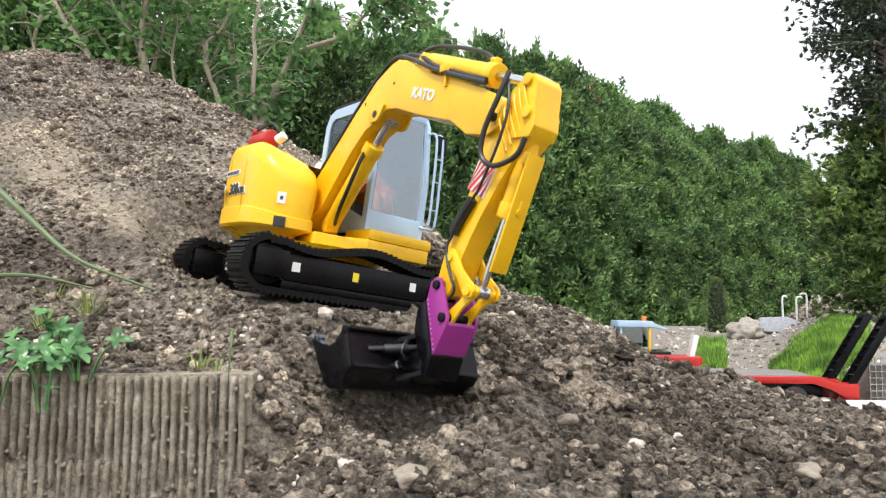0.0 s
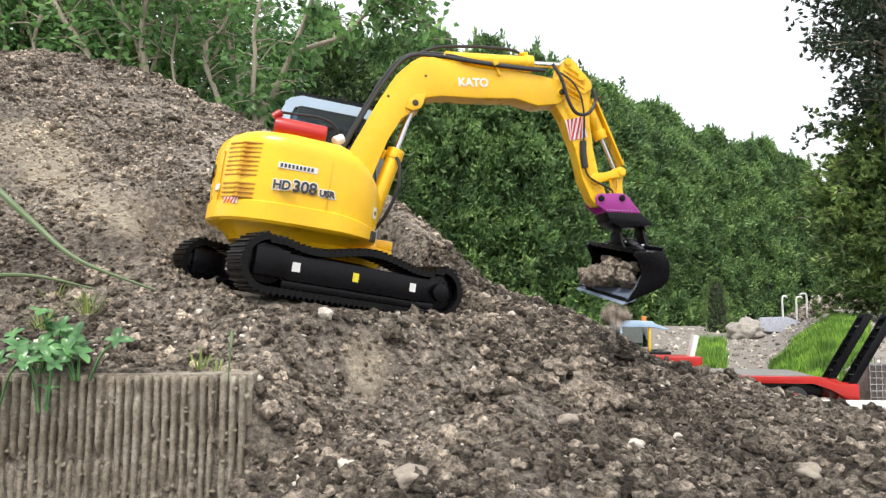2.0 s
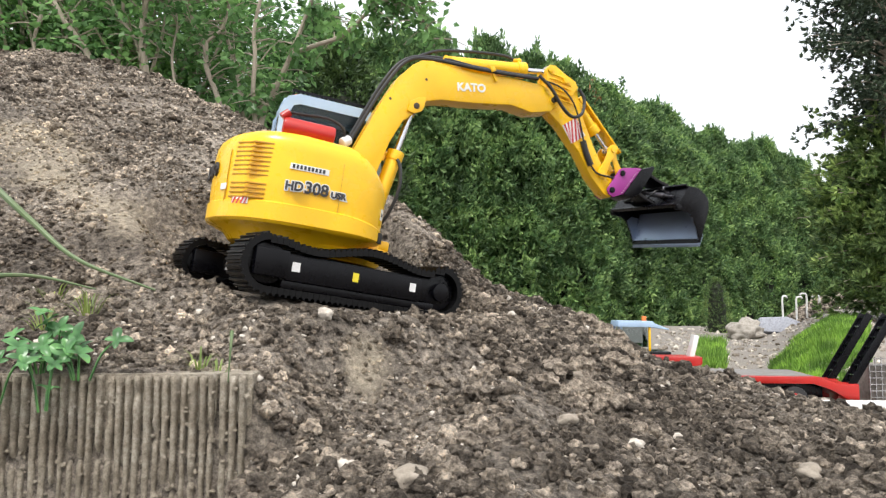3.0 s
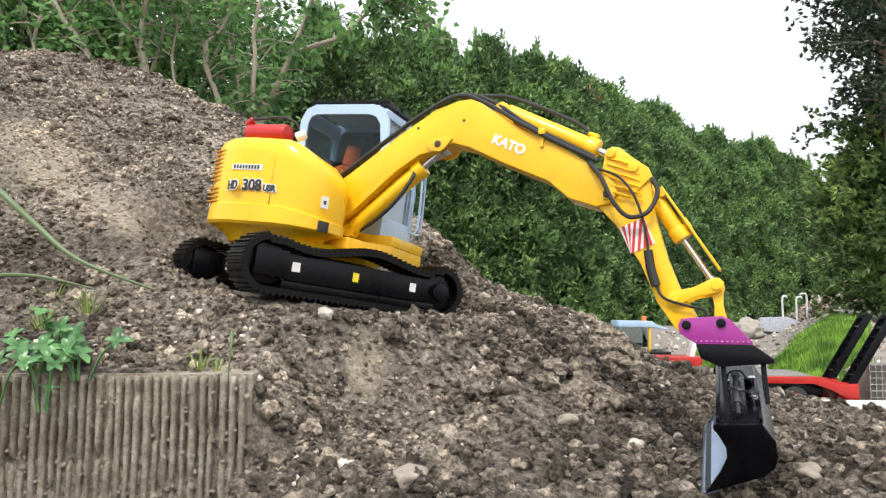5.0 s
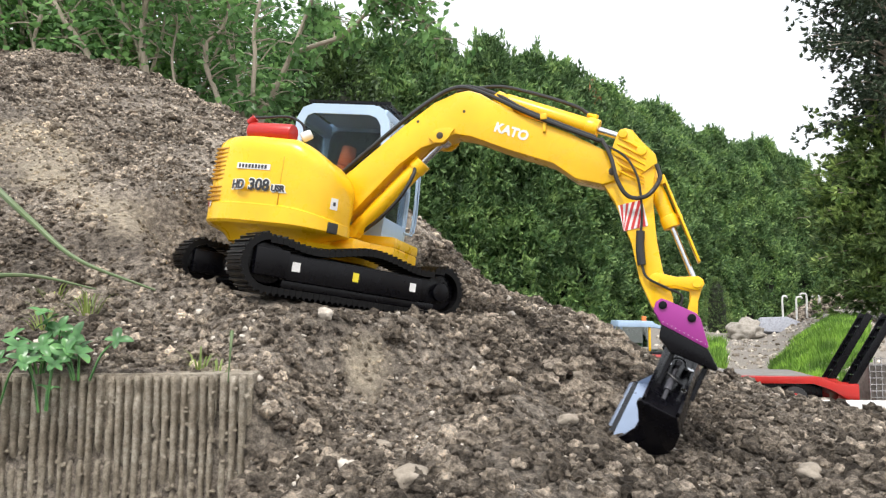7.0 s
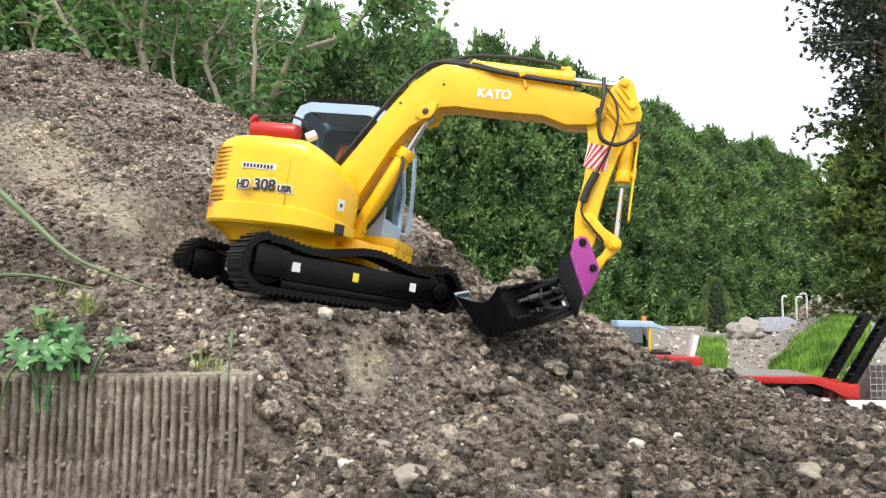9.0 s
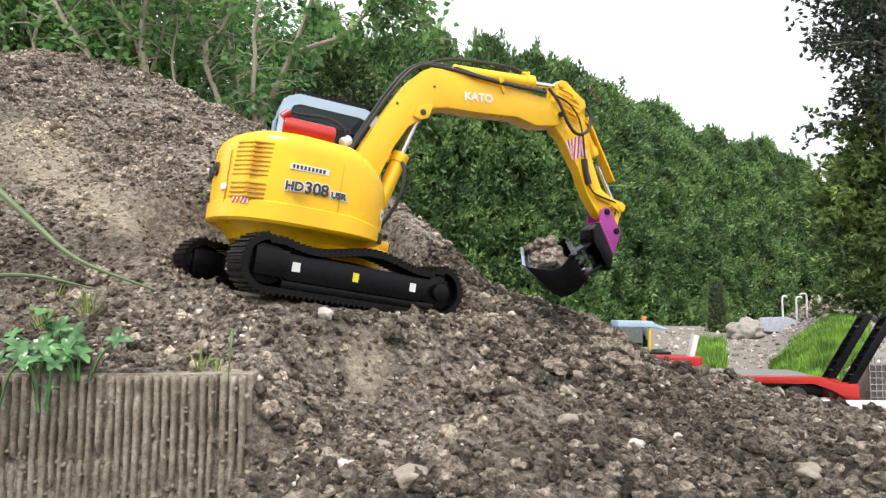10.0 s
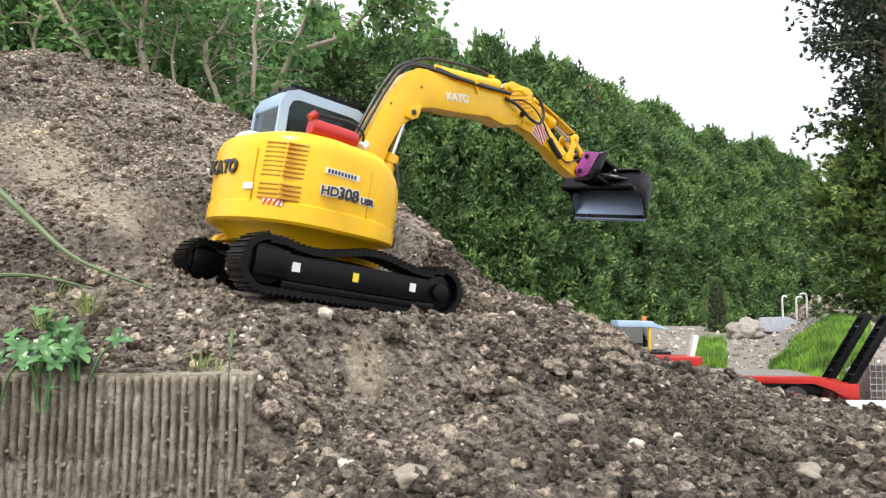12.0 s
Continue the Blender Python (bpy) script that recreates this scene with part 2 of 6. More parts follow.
def bent(table, x):
    """A smooth curve through a short table of (x, y)."""
    if x <= table[0][0]:
        return table[0][1]
    if x >= table[-1][0]:
        return table[-1][1]
    for i in range(len(table) - 1):
        (x0, y0), (x1, y1) = table[i], table[i + 1]
        if x <= x1:
            m0 = (y1 - table[i - 1][1]) / (x1 - table[i - 1][0]) if i else (y1 - y0) / (x1 - x0)
            m1 = (table[i + 2][1] - y0) / (table[i + 2][0] - x0) if i + 2 < len(table) else (y1 - y0) / (x1 - x0)
            s = (y1 - y0) / (x1 - x0)
            m0 = 0 if m0 * s <= 0 else math.copysign(min(abs(m0), 3 * abs(s)), s)
            m1 = 0 if m1 * s <= 0 else math.copysign(min(abs(m1), 3 * abs(s)), s)
            h, t = x1 - x0, (x - x0) / (x1 - x0)
            return (2 * t ** 3 - 3 * t * t + 1) * y0 + (t ** 3 - 2 * t * t + t) * h * m0 + (3 * t * t - 2 * t ** 3) * y1 + (t ** 3 - t * t) * h * m1


def lettering(name, words, size, material, m, parent, depth=0.0004, align="LEFT", grow=0.0):
    c = bpy.data.curves.new(name, "FONT")
    c.body, c.size, c.extrude, c.align_x, c.offset = words, size, depth, align, grow
    tmp = bpy.data.objects.new(name, c)
    scene.collection.objects.link(tmp)
    me = bpy.data.meshes.new_from_object(tmp.evaluated_get(bpy.context.evaluated_depsgraph_get()))
    bpy.data.objects.remove(tmp)
    me.materials.clear()
    me.materials.append(material)
    me.transform(m)
    ob = new(name, me)
    ob.parent = parent
    return ob


# ---------------------------------------------------------------- ground and mound
RIDGE_Y = [(-1.6, 1.9), (-1.0, 1.56), (-0.63, 1.42), (-0.33, 1.18), (-0.04, 0.99), (0.16, 0.95), (0.36, 0.91), (0.9, 0.9)]
RIDGE_Z = [(-1.6, 0.86), (-1.0, 0.818), (-0.63, 0.73), (-0.33, 0.561), (-0.155, 0.451), (-0.04, 0.374), (0.065, 0.286), (0.16, 0.244), (0.26, 0.190), (0.36, 0.157), (0.47, 0.127), (0.56, 0.116), (0.9, 0.1)]
SHELF_Y = [(-1.6, 0.75), (-0.33, 0.62), (-0.17, 0.63), (0.02, 0.72), (0.11, 0.64), (0.5, 0.66)]
SHELF_Z = [(-1.6, 0.35), (-0.6, 0.3), (-0.33, 0.262), (-0.17, 0.252), (0.02, 0.232), (0.11, 0.178), (0.3, 0.14), (0.9, 0.1)]
TOE_Z = [(-1.6, 0.16), (-0.12, 0.14), (0.0, 0.13), (0.2, 0.108), (0.9, 0.08)]
PLANE_O, PLANE_N = Vector((-0.1296, 0.7372, 0.315)), Vector((0.132, 0.0386, 0.9905))
BLOCK_Y, BLOCK_X, BLOCK_TOP = 0.472, -0.1265, 0.2045


def mound(x, y):
    """The height of the heap of soil, without its clods."""
    ys, zs = bent(SHELF_Y, x), bent(SHELF_Z, x)
    yr, zr, zt = bent(RIDGE_Y, x), bent(RIDGE_Z, x), bent(TOE_Z, x)
    if y < ys:
        t = max(0.0, (y - 0.42) / (ys - 0.42))
        z = zt + (zs - zt) * (t * 0.8 + 0.2 * t * t) if y > 0.42 else zt - 0.35 * (0.42 - y)
    elif y < yr:
        t = (y - ys) / (yr - ys)
        z = zs + (zr - zs) * (t * 1.25 - 0.25 * t * t)
    else:
        d = y - yr
        z = zr - 0.55 * d - 0.5 * d * d / (0.3 + d)
    # the bench on which the tracks stand
    flat = PLANE_O.z - 0.0625 - ((x - PLANE_O.x) * PLANE_N.x + (y - PLANE_O.y) * PLANE_N.y) / PLANE_N.z
    u = (x + 0.116) * 0.804 + (y - 0.745) * 0.595
    v = -(x + 0.116) * 0.595 + (y - 0.745) * 0.804
    k = max(0.0, 1 - max(abs(u) - 0.125, abs(v) - 0.114, 0) / 0.05)
    k = k * k * (3 - 2 * k)
    z = z * (1 - k) + flat * k
    # earth held up behind the block
    if x < BLOCK_X + 0.03 and y > BLOCK_Y:
        e = min(1.0, (BLOCK_X + 0.03 - x) / 0.03)
        held = BLOCK_TOP + 0.30 * (y - BLOCK_Y)
        w = max(0.0, 1 - (y - BLOCK_Y) / 0.22)
        z = z * (1 - e * w) + held * e * w
    elif x < BLOCK_X and y <= BLOCK_Y:
        z = min(z, 0.121)
    # the scrape that the bucket has dug
    z -= 0.03 * math.exp(-((x + 0.045) / 0.05) ** 2 - ((y - 0.56) / 0.06) ** 2)
    z -= 0.026 * math.exp(-((x - 0.24) / 0.055) ** 2 - ((y - 0.67) / 0.075) ** 2) + 0.026 * math.exp(-((x - 0.15) / 0.05) ** 2 - ((y - 0.66) / 0.07) ** 2)
    z -= 0.034 * math.exp(-((x - 0.20) / 0.075) ** 2 - ((y - 0.555) / 0.06) ** 2)
    lump = 0.010 * noise.noise((x * 9, y * 9, 1.3)) + 0.007 * noise.noise((x * 24, y * 24, 4.1)) + 0.0045 * noise.noise((x * 60, y * 60, 2.2)) + 0.002 * noise.noise((x * 130, y * 130, 6.2))
    return max(z + lump * (1 - 0.6 * k), 0.0)


def grid_sheet(name, x0, x1, y0, y1, nx, ny, height, material):
    verts = [(x0 + (x1 - x0) * i / nx, y0 + (y1 - y0) * j / ny) for j in range(ny + 1) for i in range(nx + 1)]
    verts = [(x, y, height(x, y)) for x, y in verts]
    faces = [(j * (nx + 1) + i, j * (nx + 1) + i + 1, (j + 1) * (nx + 1) + i + 1, (j + 1) * (nx + 1) + i) for j in range(ny) for i in range(nx)]
    return raw(name, verts, faces, material, smooth=True)


ground = raw("ground", [(-400, -400, -0.03), (400, -400, -0.03), (400, 600, -0.03), (-400, 600, -0.03)], [(0, 1, 2, 3)], soil_coat("garden_earth", tipped=False))
tagged(ground, "bare brown earth of a garden", "ground", kind="structure")
near_soil = grid_sheet("soil_mound", -1.7, 0.95, 0.25, 2.35, 440, 350, mound, SOIL)
tagged(near_soil, "heap of loose brown soil full of clods and small stones", "soil heap", kind="structure")


# ---------------------------------------------------------------- the model excavator
excavator = new("excavator")
excavator.matrix_world = Matrix(((0.9913, 0.0, 0.132, -0.1296), (-0.0051, 0.9992, 0.0386, 0.7372), (-0.1319, -0.0389, 0.9905, 0.315), (0, 0, 0, 1)))
tagged(excavator, "yellow radio-controlled model excavator with black tracks working on a soil heap", "excavator")


# tracks: the frame, the belt and its shoes
TRACK_HALF, TRACK_R, TRACK_W = 0.091, 0.0245, 0.036
UNDER = pose(0, 0, 0, 0, 0, 36.5)


def belt_point(s):
    """A place on the oval round which the shoes run, and its outward angle; s in metres."""
    straight, arc = 2 * TRACK_HALF, math.pi * TRACK_R
    s %= 2 * (straight + arc)
    if s < straight:
        x = -TRACK_HALF + s
        sag = 0.0045 * math.sin(math.pi * 2 * (x + 0.02) / 0.12) if abs(x) < TRACK_HALF - 0.01 else 0
        return x, TRACK_R + sag - 0.0025, 90.0
    s -= straight
    if s < arc:
        a = 90 - math.degrees(s / TRACK_R)
        return TRACK_HALF + TRACK_R * math.cos(radians(a)), TRACK_R * math.sin(radians(a)), a
    s -= arc
    if s < straight:
        return TRACK_HALF - s, -TRACK_R, -90.0
    s -= straight
    a = -90 - math.degrees(s / TRACK_R)
    return -TRACK_HALF + TRACK_R * math.cos(radians(a)), TRACK_R * math.sin(radians(a)), a


def shoe_mesh():
    bm = bmesh.new()
    slab(bm, [(-0.0027, -0.0046), (0.0027, -0.0046), (0.0027, 0.0010), (0.0014, 0.0010), (0.0011, 0.0028), (-0.0005, 0.0028), (-0.0008, 0.0010), (-0.0027, 0.0010)], -TRACK_W / 2, TRACK_W / 2, 0)
    me = bpy.data.meshes.new("track_shoe")
    bm.to_mesh(me)
    bm.free()
    me.materials.append(TRACK)
    return me


SHOE = shoe_mesh()


def make_track(side):
    bm = bmesh.new()
    lay = UNDER @ Matrix.Translation((0, side * 0.0845, -0.0365))
    inner = TRACK_R - 0.006
    outline = []
    for k in range(12):
        a = radians(-90 + 180 * k / 11)
        outline.append((0.072 + inner * 0.55 + inner * 0.45 * math.cos(a), inner * 0.62 * math.sin(a)))
    outline += [(-0.076, inner * 0.62), (-0.084, 0), (-0.076, -inner * 0.62)]
    slab(bm, outline, -0.013, 0.013, 0.001)
    frame_part = part("track_frame", bm, BLACK, excavator, "glossy black track frame")
    frame_part.matrix_basis = lay
    # the plate along the outside, with its stickers
    bm = bmesh.new()
    s = -1
    box(bm, -0.076, 0.065, s * 0.0192, s * 0.0132, -0.0125, 0.0095, 0.0012)
    box(bm, -0.078, 0.084, s * 0.0165, s * 0.0132, -0.0195, -0.0125, 0.0012)
    box(bm, -0.106, -0.0755, s * 0.0212, s * 0.0132, -0.0115, 0.0125, 0.0016)
    part("side_plate", bm, BLACK, frame_part, "glossy black side plate")
    for x, col, w in ((-0.068, WHITE, 0.0038), (-0.0085, YELLOWLABEL, 0.003), (0.055, WHITE, 0.0034)):
        bm = bmesh.new()
        box(bm, x - w, x + w, s * 0.0197, s * 0.0191, -0.0042, 0.004, 0.0)
        part("sticker", bm, col, frame_part, "small square sticker")
    for x in (-TRACK_HALF, TRACK_HALF):
        bm = bmesh.new()
        rod(bm, (x, -0.012, 0), (x, 0.012, 0), TRACK_R - 0.0065, sides=28, bevel=0.001)
        for k in range(12):
            a = radians(30 * k)
            rod(bm, (x + 0.012 * math.cos(a), -0.0128, 0.012 * math.sin(a)), (x + 0.012 * math.cos(a), 0.0128, 0.012 * math.sin(a)), 0.0009, sides=6)
        rod(bm, (x, -0.017, 0), (x, 0.017, 0), 0.009, sides=20, bevel=0.001)
        part("sprocket" if x > 0 else "idler_wheel", bm, BLACK, frame_part)
    for k in range(5):
        bm = bmesh.new()
        x = -0.06 + 0.03 * k
        rod(bm, (x, -0.012, -0.0155), (x, 0.012, -0.0155), 0.0062, sides=16)
        part("track_roller", bm, BLACK, frame_part)
    belt = new("track_belt")
    belt.parent = excavator
    belt.matrix_basis = lay
    length = 2 * (2 * TRACK_HALF + math.pi * TRACK_R)
    count = 92
    for i in range(count):
        x, z, a = belt_point(i * length / count)
        ob = new("track_shoe", SHOE)
        ob.parent = belt
        ob.matrix_basis = pose(x, 0, z, 0, 90 - a, 0)


make_track(-1)
make_track(1)
bm = bmesh.new()
box(bm, -0.05, 0.05, -0.074, 0.074, -0.045, -0.024, 0.004, UNDER)
rod(bm, (0, 0, -0.026), (0, 0, -0.013), 0.046, sides=40, bevel=0.001)
part("centre_frame", bm, BLACK, excavator)

# the upper carriage turns about the slewing ring
HOUSE = [(0.052, -0.0325), (0.050, -0.058), (0.038, -0.080), (0.014, -0.0895), (-0.052, -0.0895), (-0.082, -0.079), (-0.102, -0.055), (-0.113, -0.025), (-0.116, 0.0),
         (-0.113, 0.025), (-0.102, 0.055), (-0.082, 0.079), (-0.0705, 0.0865), (-0.0625, 0.0885), (-0.0625, 0.012), (-0.030, -0.0325)]


def loft_house(bm, outline, layers):
    """Rings of the plan outline, drawn in and raised layer by layer; the bonnet falls towards the front."""
    pts = [Vector(p) for p in outline]
    for _ in range(2):
        cut = []
        for a, b in zip(pts, pts[1:] + pts[:1]):
            k = min(0.25, 0.006 / (b - a).length) if (b - a).length > 0.05 else 0.25
            cut += [a.lerp(b, k), a.lerp(b, 1 - k)]
        pts = cut
    n, rings = len(pts), []
    inward = []
    for i in range(n):
        e = (pts[(i + 1) % n] - pts[i - 1]).normalized()
        q = Vector((e.y, -e.x))
        inward.append(q)
    area = sum(pts[i - 1].x * pts[i].y - pts[i].x * pts[i - 1].y for i in range(n))
    s = -1 if area > 0 else 1
    for z, inset in layers:
        ring = []
        for p, q in zip(pts, inward):
            r = p + q * inset * s
            f = max(0.0, min(1.0, (r.x + 0.012) / 0.062))
            g = max(0.0, min(1.0, (-r.x - 0.06) / 0.055))
            ring.append(bm.verts.new((r.x, r.y, z * (1 - 0.40 * f * f - 0.06 * g * g))))
        rings.append(ring)
    for a, b in zip(rings, rings[1:]):
        for i in range(n):
            bm.faces.new((a[i], a[(i + 1) % n], b[(i + 1) % n], b[i]))
    bm.faces.new(rings[0])
    bm.faces.new(rings[-1])
    bmesh.ops.triangulate(bm, faces=[f for f in bm.faces if len(f.verts) > 4])


bm = bmesh.new()
loft_house(bm, HOUSE, ((0.004, 0.002), (0.04, 0.0), (0.072, 0.0), (0.079, 0.0008), (0.0845, 0.003), (0.0878, 0.0065), (0.0893, 0.011), (0.0897, 0.016)))
upper = part("engine_housing", bm, YELLOW, excavator, "glossy yellow engine housing and counterweight", angle=50)
bm = bmesh.new()
loft_house(bm, HOUSE, ((-0.0125, 0.024), (-0.0050, 0.018), (0.0003, 0.006), (0.0018, 0.0014), (0.0045, -0.0006), (0.0205, -0.0006), (0.0216, 0.0004)))
part("counterweight_skirt", bm, YELLOW, upper)
bm = bmesh.new()
prism(bm, [(0.079, 0.012), (0.079, 0.085), (-0.018, 0.056), (-0.045, 0.0), (-0.03, -0.034), (0.055, -0.034), (0.06, -0.006)], -0.010, 0.004, 0.002)
rod(bm, (0, 0, -0.02), (0, 0, -0.008), 0.062, 0.07, sides=40)
part("deck", bm, YELLOW, upper)
bm = bmesh.new()
box(bm, 0.030, 0.079, 0.012, 0.0875, 0.004, 0.015, 0.003)
part("cab_sill", bm, YELLOW, upper)
# darker orange for flush bars: the shade in the vent openings as colour
SLOT = coat("orange_brown_slot_shade", (0.44, 0.21, 0.008), 0.6)
# vent slots in two banks, seams, stickers


def on_side(x, z):
    """A frame on the flank or the rounded corner behind it: x runs forward along the skin."""
    line = [Vector(p) for p in (HOUSE[3], HOUSE[4], HOUSE[5], HOUSE[6], HOUSE[7], HOUSE[8])]
    s = 0.014 - x
    for a, b in zip(line, line[1:]):
        d = (b - a).length
        if s <= d or b is line[-1]:
            p, t = a + (b - a) * (s / d), (a - b).normalized()
            n = Vector((t.y, -t.x))
            return Matrix(((t.x, 0, n.x, p.x), (t.y, 0, n.y, p.y), (0, 1, 0, z), (0, 0, 0, 1)))
        s -= d


for row in range(12):
    for bank in range(2):
        bm = bmesh.new()
        z = 0.0745 - row * 0.0043 - (0.004 if row > 7 else 0)
        x = -0.1005 + bank * 0.0215 - 0.0002 * row
        box(bm, -0.0095, 0.0095, -0.00075, 0.00075, -0.003, 0.0003, 0.0002, on_side(x, z))
        part("vent_slot_shade", bm, SLOT, upper)
for x in (-0.003, -0.119):
    bm = bmesh.new()
    box(bm, -0.0003, 0.0003, -0.034, 0.016, -0.0014, 0.0003, 0, on_side(x, 0.052))
    part("panel_seam", bm, coat("seam_gap", (0.5, 0.28, 0.01), 0.6), upper)
for words, size, at in (("HD", 0.0115, -0.054), ("308", 0.0150, -0.0365), ("USR", 0.0080, -0.0115)):
    lettering("model_number", words, size, WHITE, on_side(at, 0.034) @ pose(0, 0, 0.0002), upper, grow=0.0013)
    lettering("model_number", words, size, DARKTEXT, on_side(at, 0.034) @ pose(0, 0, 0.0007), upper, grow=0.0004)
bm = bmesh.new()
box(bm, 0, 0.036, -0.0028, 0.0028, -0.002, 0.0006, 0, on_side(-0.052, 0.0565))
part("name_sticker", bm, WHITE, upper, "white sticker with a dark printed word")
for k in range(9):
    bm = bmesh.new()
    box(bm, 0.002 + k * 0.0035, 0.0042 + k * 0.0035, -0.0018, 0.0018, 0.0004, 0.0009, 0, on_side(-0.052, 0.0565))
    part("sticker_bar", bm, DARKTEXT, upper)


def striped(name, w, h, count, m, parent):
    bm = bmesh.new()
    box(bm, 0, w, 0, h, -0.0003, 0.0005, 0, m)
    ob = part(name, bm, WHITE, parent, "red and white striped warning sticker")
    bm = bmesh.new()
    step = w / count
    for k in range(-2, count):
        a = [(step * (k + 0.1), 0), (step * (k + 0.6), 0), (step * (k + 0.6) + h * 0.5, h), (step * (k + 0.1) + h * 0.5, h)]
        a = [(max(0.0, min(w, x)), y) for x, y in a]
        if a[1][0] - a[0][0] + a[2][0] - a[3][0] < 1e-5:
            continue
        f = [bm.verts.new(m @ Vector((x, y, 0.0008))) for x, y in a]
        bm.faces.new(f)
    part("red_stripe", bm, SIGNRED, ob, smooth=False)
    return ob


striped("warning_sticker", 0.02, 0.0058, 4, on_side(-0.106, 0.0165), upper)
bm = bmesh.new()
box(bm, 0, 0.012, 0, 0.006, -0.0003, 0.0006, 0, on_side(-0.13, 0.03))
part("sticker", bm, WHITE, upper, "small white sticker")
for k, letter in enumerate("OTAK"):
    lettering("maker_letter", letter, 0.0175, DARKTEXT, on_side(0.014 - 0.1625 - 0.0122 * k, 0.046) @ pose(0, 0, 0.0004), upper, depth=0.0009, align="CENTER", grow=0.0008)
def on_front(k, z):
    """A frame on the rounded front corner of the housing; k runs from its side to its inner end."""
    a, b = Vector(HOUSE[2]).lerp(Vector(HOUSE[1]), k), (Vector(HOUSE[1]) - Vector(HOUSE[2])).normalized()
    return Matrix(((b.x, 0, b.y, a.x), (b.y, 0, -b.x, a.y), (0, 1, 0, z), (0, 0, 0, 1)))


bm = bmesh.new()
box(bm, -0.004, 0.004, -0.0055, 0.0055, -0.003, 0.0004, 0, on_front(0.55, 0.030))
safety = part("safety_sticker", bm, WHITE, upper, "small white sticker with a dark pictogram")
bm = bmesh.new()
box(bm, -0.0013, 0.0013, -0.002, 0.0016, 0.0002, 0.0008, 0, on_front(0.55, 0.0300))
part("pictogram", bm, DARKTEXT, safety)
# no hole is cut: a dark block stands for the recess's shade
bm = bmesh.new()
box(bm, -0.0055, 0.0055, -0.005, 0.005, -0.004, 0.0022, 0.0004, on_front(0.6, 0.007))
part("step_recess_shade", bm, SEATBLACK, upper, "dark square block in place of the shade in an opening")
# red canister, white cover, orange lamp
bm = bmesh.new()
rod(bm, (-0.062, -0.062, 0.0985), (-0.012, -0.064, 0.0975), 0.0092, sides=20, bevel=0.003)
rod(bm, (-0.064, -0.064, 0.106), (-0.058, -0.064, 0.112), 0.004, sides=12)
canister = part("canister", bm, RED, upper, "glossy red canister")
bm = bmesh.new()
tube(bm, [(-0.062, -0.064, 0.112), (-0.045, -0.064, 0.113), (-0.02, -0.065, 0.114), (-0.004, -0.064, 0.107), (-0.002, -0.058, 0.092)], 0.0013)
part("hose", bm, RUBBER, canister)
bm = bmesh.new()
rod(bm, (-0.004, -0.062, 0.094), (0.004, -0.058, 0.100), 0.005, sides=14, bevel=0.002)
part("fitting", bm, WHITE, canister, "white plastic fitting")
bm = bmesh.new()
bmesh.ops.create_uvsphere(bm, u_segments=20, v_segments=12, radius=0.019)
bm.transform(pose(-0.074, 0.032, 0.092) @ Matrix.Diagonal((1.1, 0.8, 0.6, 1)))
part("exhaust_cover", bm, WHITE, upper, "crumpled white cover on the rear deck")

# the cab
CX0, CX1, CY0, CY1, CZ0, CZ1 = -0.060, 0.061, 0.0165, 0.0855, 0.014, 0.157
bm = bmesh.new()
side = [(CX0, CZ0), (CX0, CZ1 - 0.018), (CX0 + 0.006, CZ1 - 0.005), (CX0 + 0.018, CZ1), (CX1 - 0.030, CZ1), (CX1 - 0.018, CZ1 - 0.004), (CX1 - 0.010, CZ1 - 0.016), (CX1, 0.075), (CX1, CZ0)]
hole = [(CX0 + 0.010, 0.062), (CX0 + 0.010, CZ1 - 0.022), (CX0 + 0.013, CZ1 - 0.014), (CX0 + 0.020, CZ1 - 0.011), (CX1 - 0.034, CZ1 - 0.011), (CX1 - 0.025, CZ1 - 0.014), (CX1 - 0.019, CZ1 - 0.022), (CX1 - 0.009, 0.076), (CX1 - 0.009, 0.028)]


def ring_wall(bm, outer, inner, y0, y1):
    n = len(outer)
    rows = [[bm.verts.new((x, y, z)) for x, z in o] for o, y in ((outer, y0), (inner, y0), (outer, y1), (inner, y1))]
    for i in range(n):
        j = (i + 1) % n
        bm.faces.new((rows[0][i], rows[0][j], rows[1][j], rows[1][i]))
        bm.faces.new((rows[2][j], rows[2][i], rows[3][i], rows[3][j]))
        bm.faces.new((rows[0][j], rows[0][i], rows[2][i], rows[2][j]))
        bm.faces.new((rows[1][i], rows[1][j], rows[3][j], rows[3][i]))


for y0, y1 in ((CY0, CY0 + 0.004), (CY1 - 0.004, CY1)):
    ring_wall(bm, side, hole, y0, y1)
box(bm, CX0 + 0.016, CX1 - 0.024, CY0 + 0.003, CY1 - 0.003, CZ1 - 0.007, CZ1 + 0.0005, 0.002)
box(bm, CX0 + 0.001, CX0 + 0.006, CY0 + 0.003, CY1 - 0.003, CZ0, 0.09, 0.001)
box(bm, CX0 + 0.002, CX0 + 0.012, CY0 + 0.003, CY1 - 0.003, CZ1 - 0.022, CZ1 - 0.006, 0.003)
box(bm, CX1 - 0.006, CX1 - 0.0005, CY0 + 0.003, CY1 - 0.003, CZ0, 0.036, 0.001)
box(bm, CX1 - 0.03, CX1 - 0.014, CY0 + 0.003, CY1 - 0.003, CZ1 - 0.014, CZ1 - 0.003, 0.003)
cab = part("cab", bm, CABGREY, upper, "pale blue-grey operator cab")
for y in (CY0 + 0.0015, CY1 - 0.0025):
    bm = bmesh.new()
    slab(bm, hole, y, y + 0.001)
    part("side_window", bm, GLASS, cab, "clear side pane").visible_shadow = False
bm = bmesh.new()
